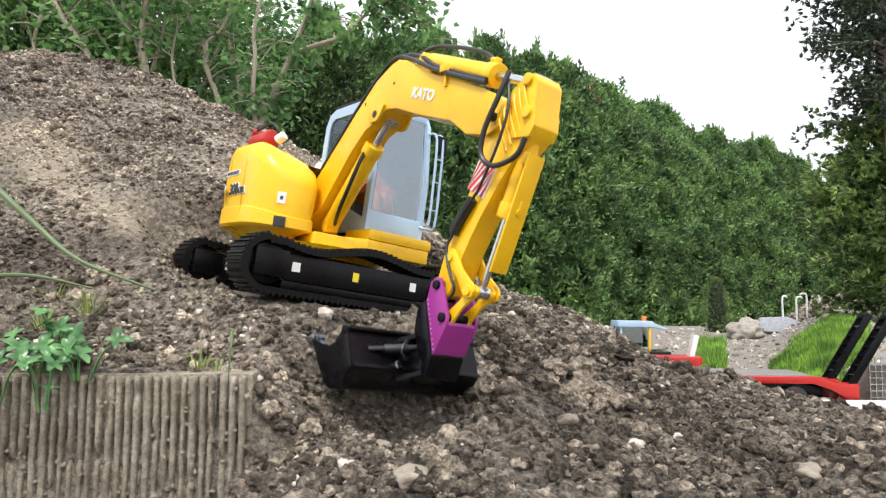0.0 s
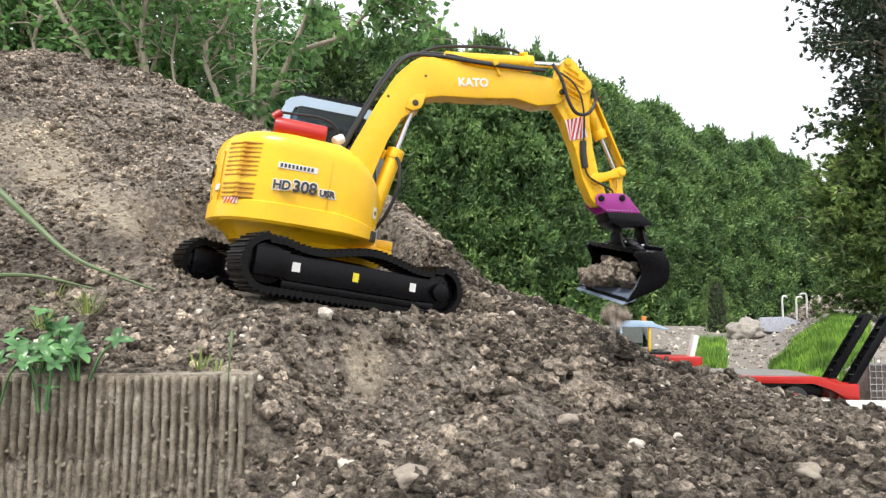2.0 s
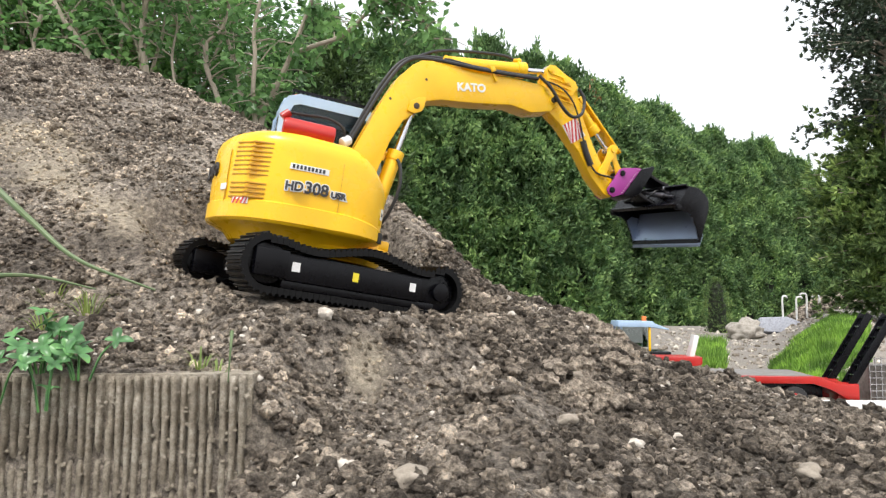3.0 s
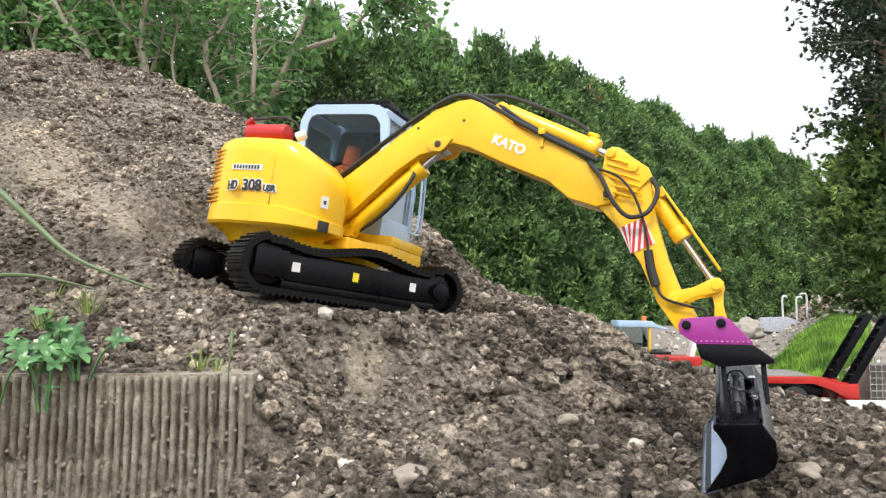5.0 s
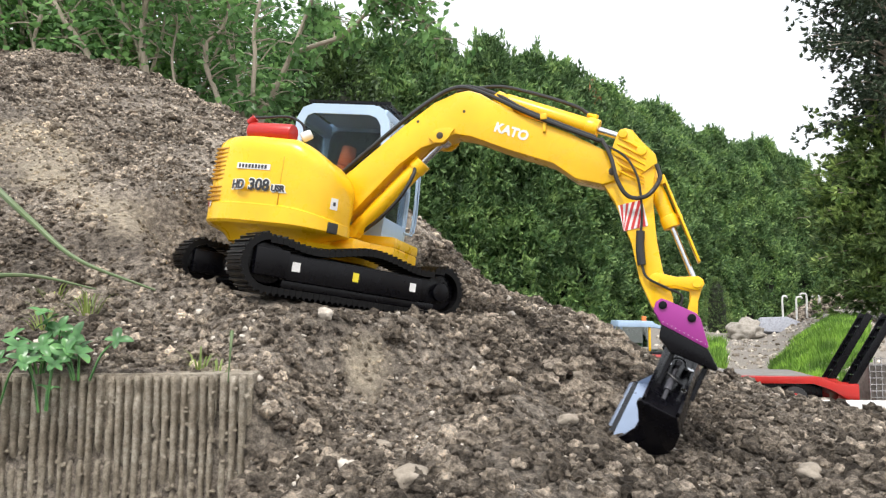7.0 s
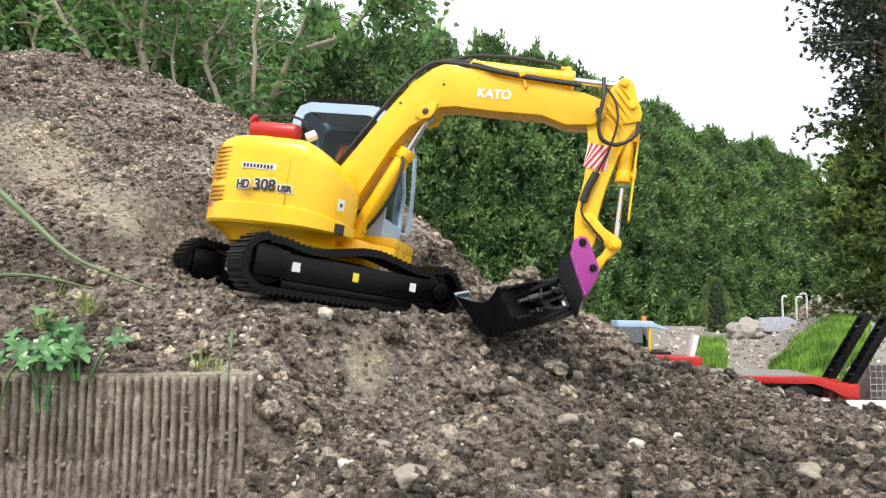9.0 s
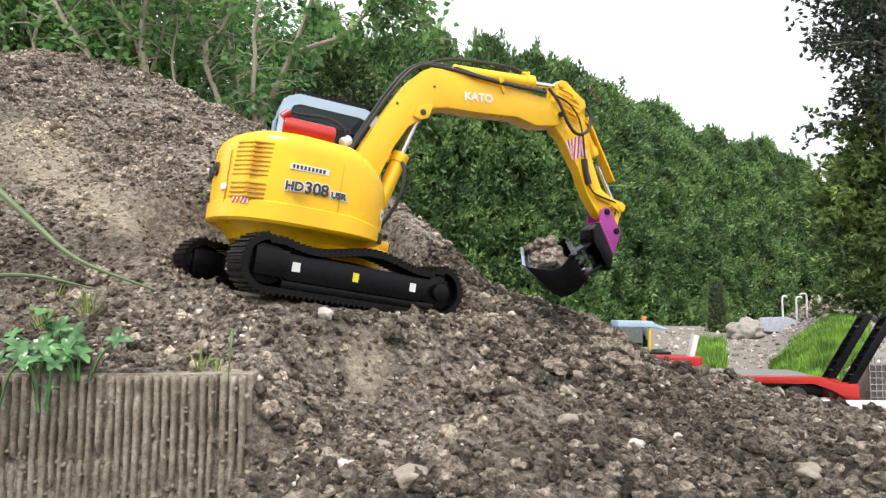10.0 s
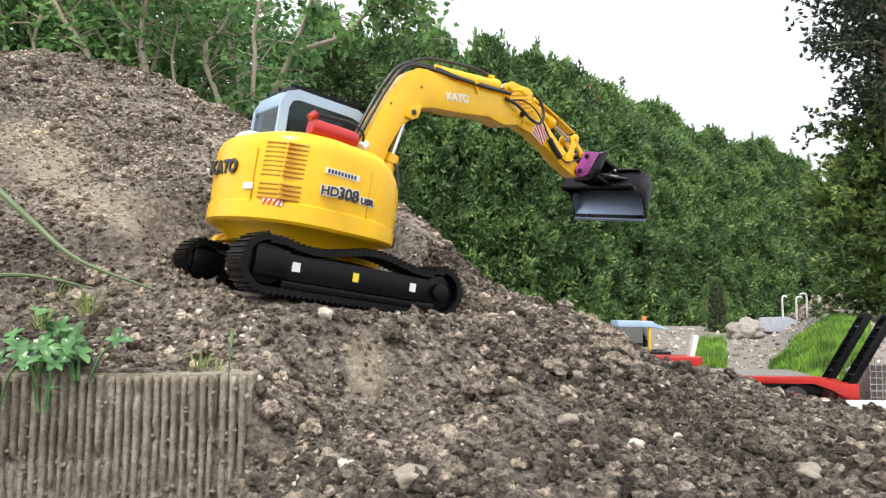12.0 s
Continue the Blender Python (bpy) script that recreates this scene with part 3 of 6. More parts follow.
slab(bm, [(CX1 - 0.0035, 0.036), (CX1 - 0.0025, 0.036), (CX1 - 0.0025, 0.076), (CX1 - 0.0135, CZ1 - 0.013), (CX1 - 0.0145, CZ1 - 0.013), (CX1 - 0.0035, 0.076)], CY0 + 0.006, CY1 - 0.006)
part("windscreen", bm, FRONT_GLASS, cab, "clear windscreen").visible_shadow = False
bm = bmesh.new()
box(bm, CX0 + 0.002, CX0 + 0.003, CY0 + 0.004, CY1 - 0.004, 0.09, CZ1 - 0.02)
part("rear_window", bm, GLASS, cab).visible_shadow = False
for y in (CY0 + 0.004, CY1 - 0.004, (CY0 + CY1) / 2):
    bm = bmesh.new()
    box(bm, CX0 + 0.01, CX1 - 0.012, y - 0.0012, y + 0.0012, CZ1 + 0.0025, CZ1 + 0.005)
    part("guard_rail", bm, BLACK, cab, "black roof grating")
for k in range(20):
    x = CX0 + 0.012 + k * (CX1 - CX0 - 0.026) / 19
    bm = bmesh.new()
    box(bm, x - 0.0008, x + 0.0008, CY0 + 0.004, CY1 - 0.004, CZ1 + 0.0004, CZ1 + 0.004)
    part("guard_bar", bm, BLACK, cab)
bm = bmesh.new()
rod(bm, (-0.040, 0.050, CZ1), (-0.040, 0.050, CZ1 + 0.0085), 0.005, 0.0042, sides=16, bevel=0.001)
part("beacon", bm, ORANGE, cab, "orange warning beacon")
bm = bmesh.new()
for y in (CY1 + 0.002, CY1 + 0.010):
    tube(bm, [(CX1 - 0.001, y - 0.006, 0.03), (CX1 + 0.006, y, 0.033), (CX1 + 0.006, y, 0.075), (CX1 + 0.001, y, 0.128), (CX1 - 0.008, y - 0.005, 0.133)], 0.0014, sides=8, smooth=4)
for z in (0.05, 0.08, 0.105):
    rod(bm, (CX1 + 0.0045, CY1 + 0.002, z), (CX1 + 0.0045, CY1 + 0.010, z), 0.001, sides=6)
part("grab_rail", bm, CABGREY, cab, "tubular grey grab rail")
bm = bmesh.new()
box(bm, CX1 - 0.001, CX1 + 0.002, CY1 + 0.004, CY1 + 0.016, 0.112, 0.132, 0.001)
part("mirror", bm, BLACK, cab)
bm = bmesh.new()
box(bm, -0.03, 0.005, 0.032, 0.066, 0.014, 0.05, 0.005)
box(bm, -0.036, -0.024, 0.032, 0.066, 0.045, 0.1, 0.005)
part("seat", bm, SEATBLACK, cab)
# the puppet at the levers, one plain mesh
bm = bmesh.new()
box(bm, -0.022, 0.0, 0.034, 0.064, 0.05, 0.095, 0.009)
rod(bm, (-0.008, 0.049, 0.095), (-0.006, 0.049, 0.118), 0.0095, 0.008, sides=14, bevel=0.003)
tube(bm, [(-0.01, 0.034, 0.088), (0.004, 0.03, 0.07), (0.026, 0.034, 0.066)], 0.0055)
tube(bm, [(-0.01, 0.064, 0.088), (0.004, 0.068, 0.07), (0.026, 0.064, 0.066)], 0.0055)
tube(bm, [(-0.01, 0.042, 0.055), (0.03, 0.042, 0.056), (0.034, 0.042, 0.02)], 0.007)
tube(bm, [(-0.01, 0.056, 0.055), (0.03, 0.056, 0.056), (0.034, 0.056, 0.02)], 0.007)
part("doll", bm, VEST, cab, "plain orange driver figure")

# ---- boom: in its own space, the foot pin at the origin
BOOM_Y = -0.0130
BOOM = [(-0.008, -0.008), (0.010, -0.012), (0.0516, 0.004), (0.099, 0.0505), (0.1224, 0.0672), (0.140, 0.0715), (0.156, 0.079), (0.1722, 0.0755), (0.2092, 0.060), (0.2517, 0.0445), (0.2722, 0.029), (0.2963, 0.0225), (0.309, 0.026),
        (0.3135, 0.036), (0.309, 0.046), (0.2963, 0.0556), (0.265, 0.0736), (0.2228, 0.0925), (0.197, 0.1075), (0.181, 0.118), (0.169, 0.1222), (0.157, 0.1208), (0.1342, 0.1122), (0.1023, 0.09), (0.0496, 0.0489), (-0.004, 0.009)]
bm = bmesh.new()
slab(bm, BOOM, -0.0135, 0.0135, 0.0016, Matrix.Translation((0, BOOM_Y, 0)))
boom = part("boom", bm, YELLOW, excavator, "glossy yellow one-piece bent boom")
for x, z, r in ((0.1418, 0.0773, 0.0034), (0.3051, 0.0334, 0.0034), (0.118, 0.094, 0.0016), (0.165, 0.101, 0.0016)):
    bm = bmesh.new()
    rod(bm, (x, BOOM_Y - 0.0172 if r > 0.002 else BOOM_Y - 0.0138, z), (x, BOOM_Y + 0.0155, z), r, sides=16, bevel=0.0005)
    part("pin" if r > 0.002 else "bolt", bm, coat("pin_steel", (0.05, 0.04, 0.03), 0.4, metal=0.6) if r < 0.004 else YELLOW, boom)
for y in (BOOM_Y - 0.0165, BOOM_Y + 0.0135):
    bm = bmesh.new()
    slab(bm, [(0.130, 0.076), (0.136, 0.0705), (0.145, 0.0700), (0.150, 0.074), (0.156, 0.083), (0.148, 0.085), (0.137, 0.084)], y, y + 0.003, 0.0006)
    part("cylinder_lug", bm, YELLOW, boom)
for y in (BOOM_Y - 0.009, BOOM_Y + 0.006):
    bm = bmesh.new()
    slab(bm, [(0.190, 0.1), (0.216, 0.09), (0.206, 0.117), (0.199, 0.121), (0.193, 0.117)], y, y + 0.003, 0.0006)
    part("cylinder_lug", bm, YELLOW, boom)
lettering("maker_name", "KATO", 0.0125, WHITE, pose(0.1945, BOOM_Y - 0.0137, 0.0795, 90, 20.5, 0), boom, grow=0.0005)
bm = bmesh.new()
tube(bm, [(0.02, BOOM_Y - 0.009, 0.034), (0.07, BOOM_Y - 0.01, 0.073), (0.12, BOOM_Y - 0.01, 0.11), (0.155, BOOM_Y - 0.01, 0.127), (0.185, BOOM_Y - 0.012, 0.118), (0.225, BOOM_Y - 0.0165, 0.095), (0.262, BOOM_Y - 0.016, 0.077), (0.295, BOOM_Y - 0.016, 0.062)], 0.0021)
part("hose", bm, RUBBER, boom, "black rubber hydraulic hose")
bm = bmesh.new()
tube(bm, [(0.02, BOOM_Y - 0.003, 0.036), (0.07, BOOM_Y - 0.004, 0.076), (0.12, BOOM_Y - 0.004, 0.114), (0.155, BOOM_Y - 0.004, 0.130), (0.19, BOOM_Y - 0.006, 0.121), (0.225, BOOM_Y - 0.0125, 0.098), (0.262, BOOM_Y - 0.012, 0.080), (0.29, BOOM_Y - 0.012, 0.067)], 0.0021)
part("hose", bm, RUBBER, boom)
for x, z in ((0.243, 0.0885),):
    bm = bmesh.new()
    box(bm, x - 0.003, x + 0.003, BOOM_Y - 0.0195, BOOM_Y - 0.0125, z - 0.003, z + 0.003, 0.001)
    box(bm, x - 0.001, x + 0.002, BOOM_Y - 0.016, BOOM_Y - 0.013, z - 0.014, z - 0.002, 0.0006)
    part("hose_clamp", bm, YELLOW, boom)

# ---- stick: the pin at the boom's end is the origin
STICK = [(-0.0083, -0.0095), (-0.0090, 0.0066), (-0.0075, 0.028), (-0.0085, 0.036), (-0.004, 0.0425), (0.003, 0.0425), (0.0156, 0.0345), (0.030, 0.027), (0.034, 0.020), (0.0365, 0.004), (0.0435, -0.0170), (0.0570, -0.0465), (0.0700, -0.0690), (0.0855, -0.088), (0.0895, -0.0965), (0.087, -0.104), (0.0795, -0.1065), (0.072, -0.1025), (0.0545, -0.0838), (0.0368, -0.0551), (0.0106, -0.0245)]
STICK_Y = BOOM_Y
bm = bmesh.new()
slab(bm, STICK, -0.0095, 0.0095, 0.0014, Matrix.Translation((0, STICK_Y, 0)))
for y in (-0.0118, 0.0088):
    slab(bm, [(-0.0083, 0.02), (-0.0085, 0.036), (-0.004, 0.0425), (0.003, 0.0425), (0.0156, 0.0345), (0.030, 0.027), (0.034, 0.020), (0.024, 0.006), (0.0, 0.004)], STICK_Y + y, STICK_Y + y + 0.003, 0.0008)
stick = part("stick", bm, YELLOW, excavator, "glossy yellow dipper stick")
for k in range(6):
    bm = bmesh.new()
    tube(bm, [(-0.006 + 0.001 * k, STICK_Y - 0.0118, 0.032 - k * 0.0055), (0.006, STICK_Y - 0.0135, 0.030 - k * 0.0055), (0.022 + 0.0015 * k, STICK_Y - 0.0118, 0.026 - k * 0.0055)], 0.0009, sides=6, smooth=3)
    part("stiffener", bm, YELLOW, stick)
striped("warning_sticker", 0.0215, 0.024, 4, pose(0.0165, STICK_Y - 0.0097, -0.0245, 90, 58, 0) @ pose(0.025, -0.003, 0, 0, 0, 90), stick)
for x, z, r in ((-0.0035, 0.0365, 0.0042), (0.0175, 0.0262, 0.0045), (0.0, 0.0, 0.005)):
    bm = bmesh.new()
    rod(bm, (x, STICK_Y - 0.0145, z), (x, STICK_Y + 0.0145, z), r, sides=16, bevel=0.0006)
    part("pin", bm, YELLOW, stick)
bm = bmesh.new()
tube(bm, [(-0.02, STICK_Y - 0.0155, 0.026), (-0.006, STICK_Y - 0.019, 0.012), (0.008, STICK_Y - 0.02, -0.008), (0.022, STICK_Y - 0.019, -0.018), (0.036, STICK_Y - 0.017, -0.012), (0.041, STICK_Y - 0.014, 0.006), (0.034, STICK_Y - 0.013, 0.018)], 0.0020)
part("hose", bm, RUBBER, stick, "looped black hydraulic hose")
bm = bmesh.new()
tube(bm, [(-0.016, STICK_Y - 0.014, 0.022), (0.006, STICK_Y - 0.017, 0.016), (0.022, STICK_Y - 0.018, 0.002), (0.033, STICK_Y - 0.016, -0.018), (0.0395, STICK_Y - 0.0135, -0.036), (0.043, STICK_Y - 0.0135, -0.05), (0.05, STICK_Y - 0.0135, -0.064)], 0.0011, sides=6)
part("hose", bm, RUBBER, stick)
bm = bmesh.new()
tube(bm, [(0.041, STICK_Y - 0.0125, -0.043), (0.0455, STICK_Y - 0.0125, -0.057), (0.052, STICK_Y - 0.0125, -0.071)], 0.0038, sides=10)
part("hose_sleeve", bm, RUBBER, stick)
bm = bmesh.new()
tube(bm, [(0.052, STICK_Y - 0.0125, -0.071), (0.060, STICK_Y - 0.014, -0.080), (0.078, STICK_Y - 0.014, -0.083), (0.092, STICK_Y - 0.012, -0.085), (0.094, STICK_Y - 0.011, -0.098)], 0.0011, sides=6)
part("hose", bm, RUBBER, stick)

# ---- coupler: origin at the stick's end pin, x towards the second pin
COUPLER = [(-0.0062, 0.0005), (-0.0035, 0.0052), (0.003, 0.0056), (0.0275, 0.0054), (0.0325, 0.0025), (0.0470, -0.0155), (0.0470, -0.0178), (0.0060, -0.0150), (-0.0055, -0.0065)]
bm = bmesh.new()
for y in (-0.0145, 0.012):
    slab(bm, COUPLER, y, y + 0.0025, 0.0006)
slab(bm, [(0.0058, -0.0152), (0.0472, -0.0180), (0.0472, -0.0160), (0.0058, -0.0132)], -0.0145, 0.0145, 0.0004)
slab(bm, [(0.0300, 0.0030), (0.0325, 0.0025), (0.0470, -0.0155), (0.0450, -0.0160)], -0.0125, 0.0125, 0.0004)
coupler = part("coupler", bm, PURPLE, excavator, "metallic purple quick coupler")
for x in (0.0, 0.0258):
    bm = bmesh.new()
    rod(bm, (x, -0.0165, 0), (x, 0.0165, 0), 0.0036, sides=16, bevel=0.0007)
    part("pin", bm, BLACK, coupler)
for k in range(11):
    bm = bmesh.new()
    rod(bm, (0.0062 + k * 0.0038, -0.0149, -0.0128 - k * 0.00026), (0.0062 + k * 0.0038, -0.0143, -0.0128 - k * 0.00026), 0.00045, sides=6)
    part("rivet", bm, WHITE, coupler)
bm = bmesh.new()
slab(bm, [(0.0055, -0.0154), (0.0478, -0.0182), (0.0610, -0.0292), (0.0612, -0.0325), (0.0215, -0.0335), (0.0085, -0.0265)], -0.0155, 0.0155, 0.0014)
part("tilt_cradle", bm, BLACK, coupler, "black tilt cradle")

# ---- tilting bucket: origin on the tilt axis under the cradle
SIDE = [(-0.002, -0.016), (0.028, -0.016), (0.0355, -0.029), (0.0360, -0.041), (0.0335, -0.049), (0.026, -0.0555), (0.0055, -0.0625), (-0.015, -0.0695), (-0.0035, -0.053), (0.0022, -0.042), (0.0025, -0.034), (-0.001, -0.026), (-0.0045, -0.0195)]
SHELL = SIDE[:8]
BW = 0.0585
bm = bmesh.new()


def sheet_strip(bm, line, y0, y1, t):
    """A bent plate of thickness t along a line in x and z."""
    pts = [Vector((x, z)) for x, z in line]
    off = []
    for i, p in enumerate(pts):
        d = (pts[min(i + 1, len(pts) - 1)] - pts[max(i - 1, 0)]).normalized()
        off.append(p + Vector((d.y, -d.x)) * -t)
    rows = [[bm.verts.new((p.x, y, p.y)) for p in line_] for y in (y0, y1) for line_ in (pts, off)]
    a, b, c, d = rows
    for i in range(len(pts) - 1):
        for q in ((a[i], a[i + 1], c[i + 1], c[i]), (b[i + 1], b[i], d[i], d[i + 1]), (a[i + 1], a[i], b[i], b[i + 1]), (c[i], c[i + 1], d[i + 1], d[i])):
            bm.faces.new(q)
    for i in (0, -1):
        bm.faces.new((a[i], c[i], d[i], b[i]))


sheet_strip(bm, SHELL, -BW, BW, -0.0016)
bucket = part("bucket", bm, BLACK, excavator, "wide black tilting grading bucket")
for y in (-BW - 0.002, BW):
    bm = bmesh.new()
    slab(bm, SIDE, y, y + 0.002, 0.0004)
    part("side_plate", bm, BLACK, bucket)
bm = bmesh.new()
slab(bm, [(-0.0185, -0.0718), (-0.0165, -0.0692), (-0.004, -0.0648), (-0.003, -0.0675)], -BW - 0.001, BW + 0.001, 0.0005)
part("cutting_edge", bm, LIP, bucket, "cutting edge with the sky's reflection put into its blue-grey colour")
# thin plates added inside the bucket to carry the painted sky reflection
bm = bmesh.new()
sheet_strip(bm, [(0.024, -0.0535), (0.0055, -0.0600), (-0.011, -0.0655)], -BW + 0.0005, BW - 0.0005, 0.0008)
part("sky_sheen_floor", bm, LIP, bucket, "added floor plate, blue-grey for the sky's reflection")
for y in (-BW + 0.0004, BW - 0.0012):
    bm = bmesh.new()
    slab(bm, [(-0.0125, -0.0665), (-0.003, -0.0525), (0.0026, -0.0415), (0.012, -0.044), (0.017, -0.0535), (0.004, -0.0605)], y, y + 0.0008)
    part("sky_sheen_cheek", bm, LIP, bucket, "added inner cheek plate, blue-grey for the sky's reflection")
    bm = bmesh.new()
    e = math.copysign(1, y)
    rod(bm, (-0.0015, e * (BW + 0.0028), -0.0185), (-0.0015, e * (BW - 0.003), -0.0185), 0.0034, sides=14, bevel=0.0006)
    part("corner_boss", bm, BLACK, bucket)
ACROSS = Matrix(((0, 1, 0, 0), (1, 0, 0, 0), (0, 0, 1, 0), (0, 0, 0, 1)))
for x in (0.005, 0.034):
    bm = bmesh.new()
    slab(bm, [(-0.021, -0.0175), (0.021, -0.0175), (0.013, -0.006), (0.0065, 0.0085), (-0.0065, 0.0085), (-0.013, -0.006)], x - 0.0018, x + 0.0018, 0.0005, ACROSS)
    part("ear", bm, BLACK, bucket)
for x in (-0.0012, 0.0275):
    bm = bmesh.new()
    box(bm, x - 0.0013, x + 0.0013, -BW, BW, -0.016, -0.012, 0.0005)
    part("top_rail", bm, BLACK, bucket)
for y in (-0.014, 0.014):
    bm = bmesh.new()
    e = math.copysign(1, y)
    rod(bm, (0.013, y, -0.007), (0.013, y + e * 0.018, -0.0125), 0.0032, sides=14, bevel=0.0008)
    rod(bm, (0.013, y + e * 0.018, -0.012), (0.013, y + e * 0.03, -0.0155), 0.0018, sides=10)
    rod(bm, (0.013, y * 0.2, -0.002), (0.013, y, -0.007), 0.002, sides=10)
    part("tilt_cylinder", bm, coat("dull_steel", (0.07, 0.07, 0.08), 0.35, metal=0.7), bucket, "small steel tilt cylinder")
    for k, (dx, r) in enumerate(((0.006, 0.0026), (0.021, 0.0022), (0.025, 0.003))):
        bm = bmesh.new()
        rod(bm, (dx, y * (0.7 + 0.4 * k), -0.0165), (dx, y * (0.7 + 0.4 * k), -0.009 - 0.001 * k), r, sides=10, bevel=0.0005)
        part("fitting", bm, STEEL if k != 1 else BLACK, bucket)
    bm = bmesh.new()
    tube(bm, [(0.006, y * 0.7, -0.009), (0.009, y * 1.2, -0.005), (0.017, y * 1.5, -0.006), (0.021, y * 1.1, -0.010)], 0.0009, 6, 4)
    part("hose", bm, RUBBER, bucket)

# ---- cylinders, links: built along x from their first pin
def cylinder(name, length, r, label=""):
    bm = bmesh.new()
    rod(bm, (0.004, 0, 0), (length, 0, 0), r, sides=24, bevel=0.0008)
    rod(bm, (length - 0.010, 0, 0), (length + 0.001, 0, 0), r * 1.16, sides=24, bevel=0.0008)
    rod(bm, (0, -r * 0.8, 0), (0, r * 0.8, 0), r * 0.8, sides=18, bevel=0.0006)
    rod(bm, (length - 0.006, 0, r), (length - 0.006, 0, r + 0.005), 0.0028, sides=10, bevel=0.0005)
    rod(bm, (length - 0.006, 0, r + 0.003), (length - 0.014, 0, r + 0.003), 0.002, sides=10)
    return part(name, bm, YELLOW, excavator, label)


def piston(name, length, r):
    bm = bmesh.new()
    rod(bm, (-length, 0, 0), (-0.003, 0, 0), r, sides=18)
    rod(bm, (-0.004, 0, 0), (0.001, 0, 0), r * 1.5, sides=12)
    rod(bm, (0, -r * 1.8, 0), (0, r * 1.8, 0), r * 1.7, sides=16)
    return part(name, bm, STEEL, excavator, "bright chromed piston rod")


boom_cyl, boom_rod = cylinder("boom_cylinder", 0.098, 0.0082, "yellow boom cylinder"), piston("boom_piston", 0.09, 0.0036)
stick_cyl, stick_rod = cylinder("stick_cylinder", 0.098, 0.0082, "yellow stick cylinder"), piston("stick_piston", 0.085, 0.0034)
bucket_cyl, bucket_rod = cylinder("bucket_cylinder", 0.072, 0.0066, "yellow bucket cylinder"), piston("bucket_piston", 0.055, 0.0026)
bm = bmesh.new()
box(bm, 0.026, 0.110, -0.0075, 0.0075, 0.0085, 0.0105, 0.0006)
box(bm, 0.026, 0.034, -0.007, 0.007, 0.004, 0.0095, 0.0006)
part("cylinder_guard", bm, YELLOW, bucket_cyl)
bm = bmesh.new()
tube(bm, [(0.006, 0.0, -0.006), (0.03, -0.008, -0.013), (0.06, -0.012, -0.014), (0.085, -0.01, -0.006), (0.092, -0.004, 0.004)], 0.0019)
part("hose", bm, RUBBER, boom_cyl)

bm = bmesh.new()
tube(bm, [(0.086, 0, 0.0112), (0.074, 0, 0.0150), (0.05, 0.001, 0.0165), (0.02, 0.003, 0.0165), (-0.012, 0.005, 0.0135), (-0.05, 0.005, -0.003)], 0.0018)
part("hose", bm, RUBBER, stick_cyl)


def link(name, length, r, gap):
    bm = bmesh.new()
    for y in (-gap - 0.0025, gap):
        slab(bm, [(-r, 0), (-r * 0.7, r * 0.7), (0, r), (length * 0.5, r * 0.62), (length, r), (length + r * 0.7, r * 0.7), (length + r, 0), (length + r * 0.7, -r * 0.7), (length, -r), (length * 0.5, -r * 0.62), (0, -r), (-r * 0.7, -r * 0.7)], y, y + 0.0025, 0.0007)
    rod(bm, (0, -gap - 0.004, 0), (0, gap + 0.004, 0), r * 0.5, sides=14)
    rod(bm, (length, -gap - 0.004, 0), (length, gap + 0.004, 0), r * 0.62, sides=14)
    return part(name, bm, YELLOW, excavator)


ROCKER, TIE = 0.0336, 0.0303
rocker, tie = link("rocker_link", ROCKER, 0.0062, 0.0105), link("tie_link", TIE, 0.0052, 0.0065)


# ---------------------------------------------------------------- clods and stones on the heap
def lump_shape(seed, level, rough=0.35):
    bm = bmesh.new()
    bmesh.ops.create_icosphere(bm, subdivisions=level, radius=1.0)
    rng = random.Random(seed)
    o = Vector((rng.random() * 50, rng.random() * 50, rng.random() * 50))
    for v in bm.verts:
        n = v.co.normalized()
        k = 1 + rough * noise.noise(n * 1.3 + o) + rough * 0.7 * noise.noise(n * 3.1 + o) + (rough * 0.45 * noise.noise(n * 7.3 + o) if level > 2 else 0)
        v.co = n * k
    bm.verts.ensure_lookup_table()
    vs = np.array([v.co[:] for v in bm.verts])
    fs = np.array([[v.index for v in f.verts] for f in bm.faces])
    bm.free()
    return vs, fs


LUMPS = {1: [lump_shape(s, 1, 0.5) for s in range(8)], 2: [lump_shape(40 + s, 2, 0.6) for s in range(9)], 3: [lump_shape(80 + s, 3, 0.6) for s in range(8)]}


def heaped(name, spots, material, label, category, sink=0.25):
    """Many loose lumps in one mesh: spots of (x, y, z, size, level)."""
    rng = np.random.default_rng(len(spots))
    vv, ff, base = [], [], 0
    for x, y, z, s, level in spots:
        vs, fs = LUMPS[level][rng.integers(len(LUMPS[level]))]
        a, b = rng.uniform(0, 6.283), rng.uniform(-0.5, 0.5)
        ca, sa, cb, sb = math.cos(a), math.sin(a), math.cos(b), math.sin(b)
        m = np.array([[ca, -sa, 0], [sa, ca, 0], [0, 0, 1]]) @ np.array([[1, 0, 0], [0, cb, -sb], [0, sb, cb]])
        q = (vs * (s * rng.uniform(0.7, 1.25, 3) * (1, 1, 0.8))) @ m.T + (x, y, z + s * (0.8 - 2 * sink) * 0.6)
        vv.append(q)
        ff.append(fs + base)
        base += len(vs)
    ob = raw(name, np.concatenate(vv).tolist(), np.concatenate(ff).tolist(), material, smooth=False)
    return tagged(ob, label, category, kind="stuff")


def under_machine(x, y):
    u, v = (x + 0.116) * 0.804 + (y - 0.745) * 0.595, -(x + 0.116) * 0.595 + (y - 0.745) * 0.804
    return abs(u) < 0.124 and abs(v) < 0.108


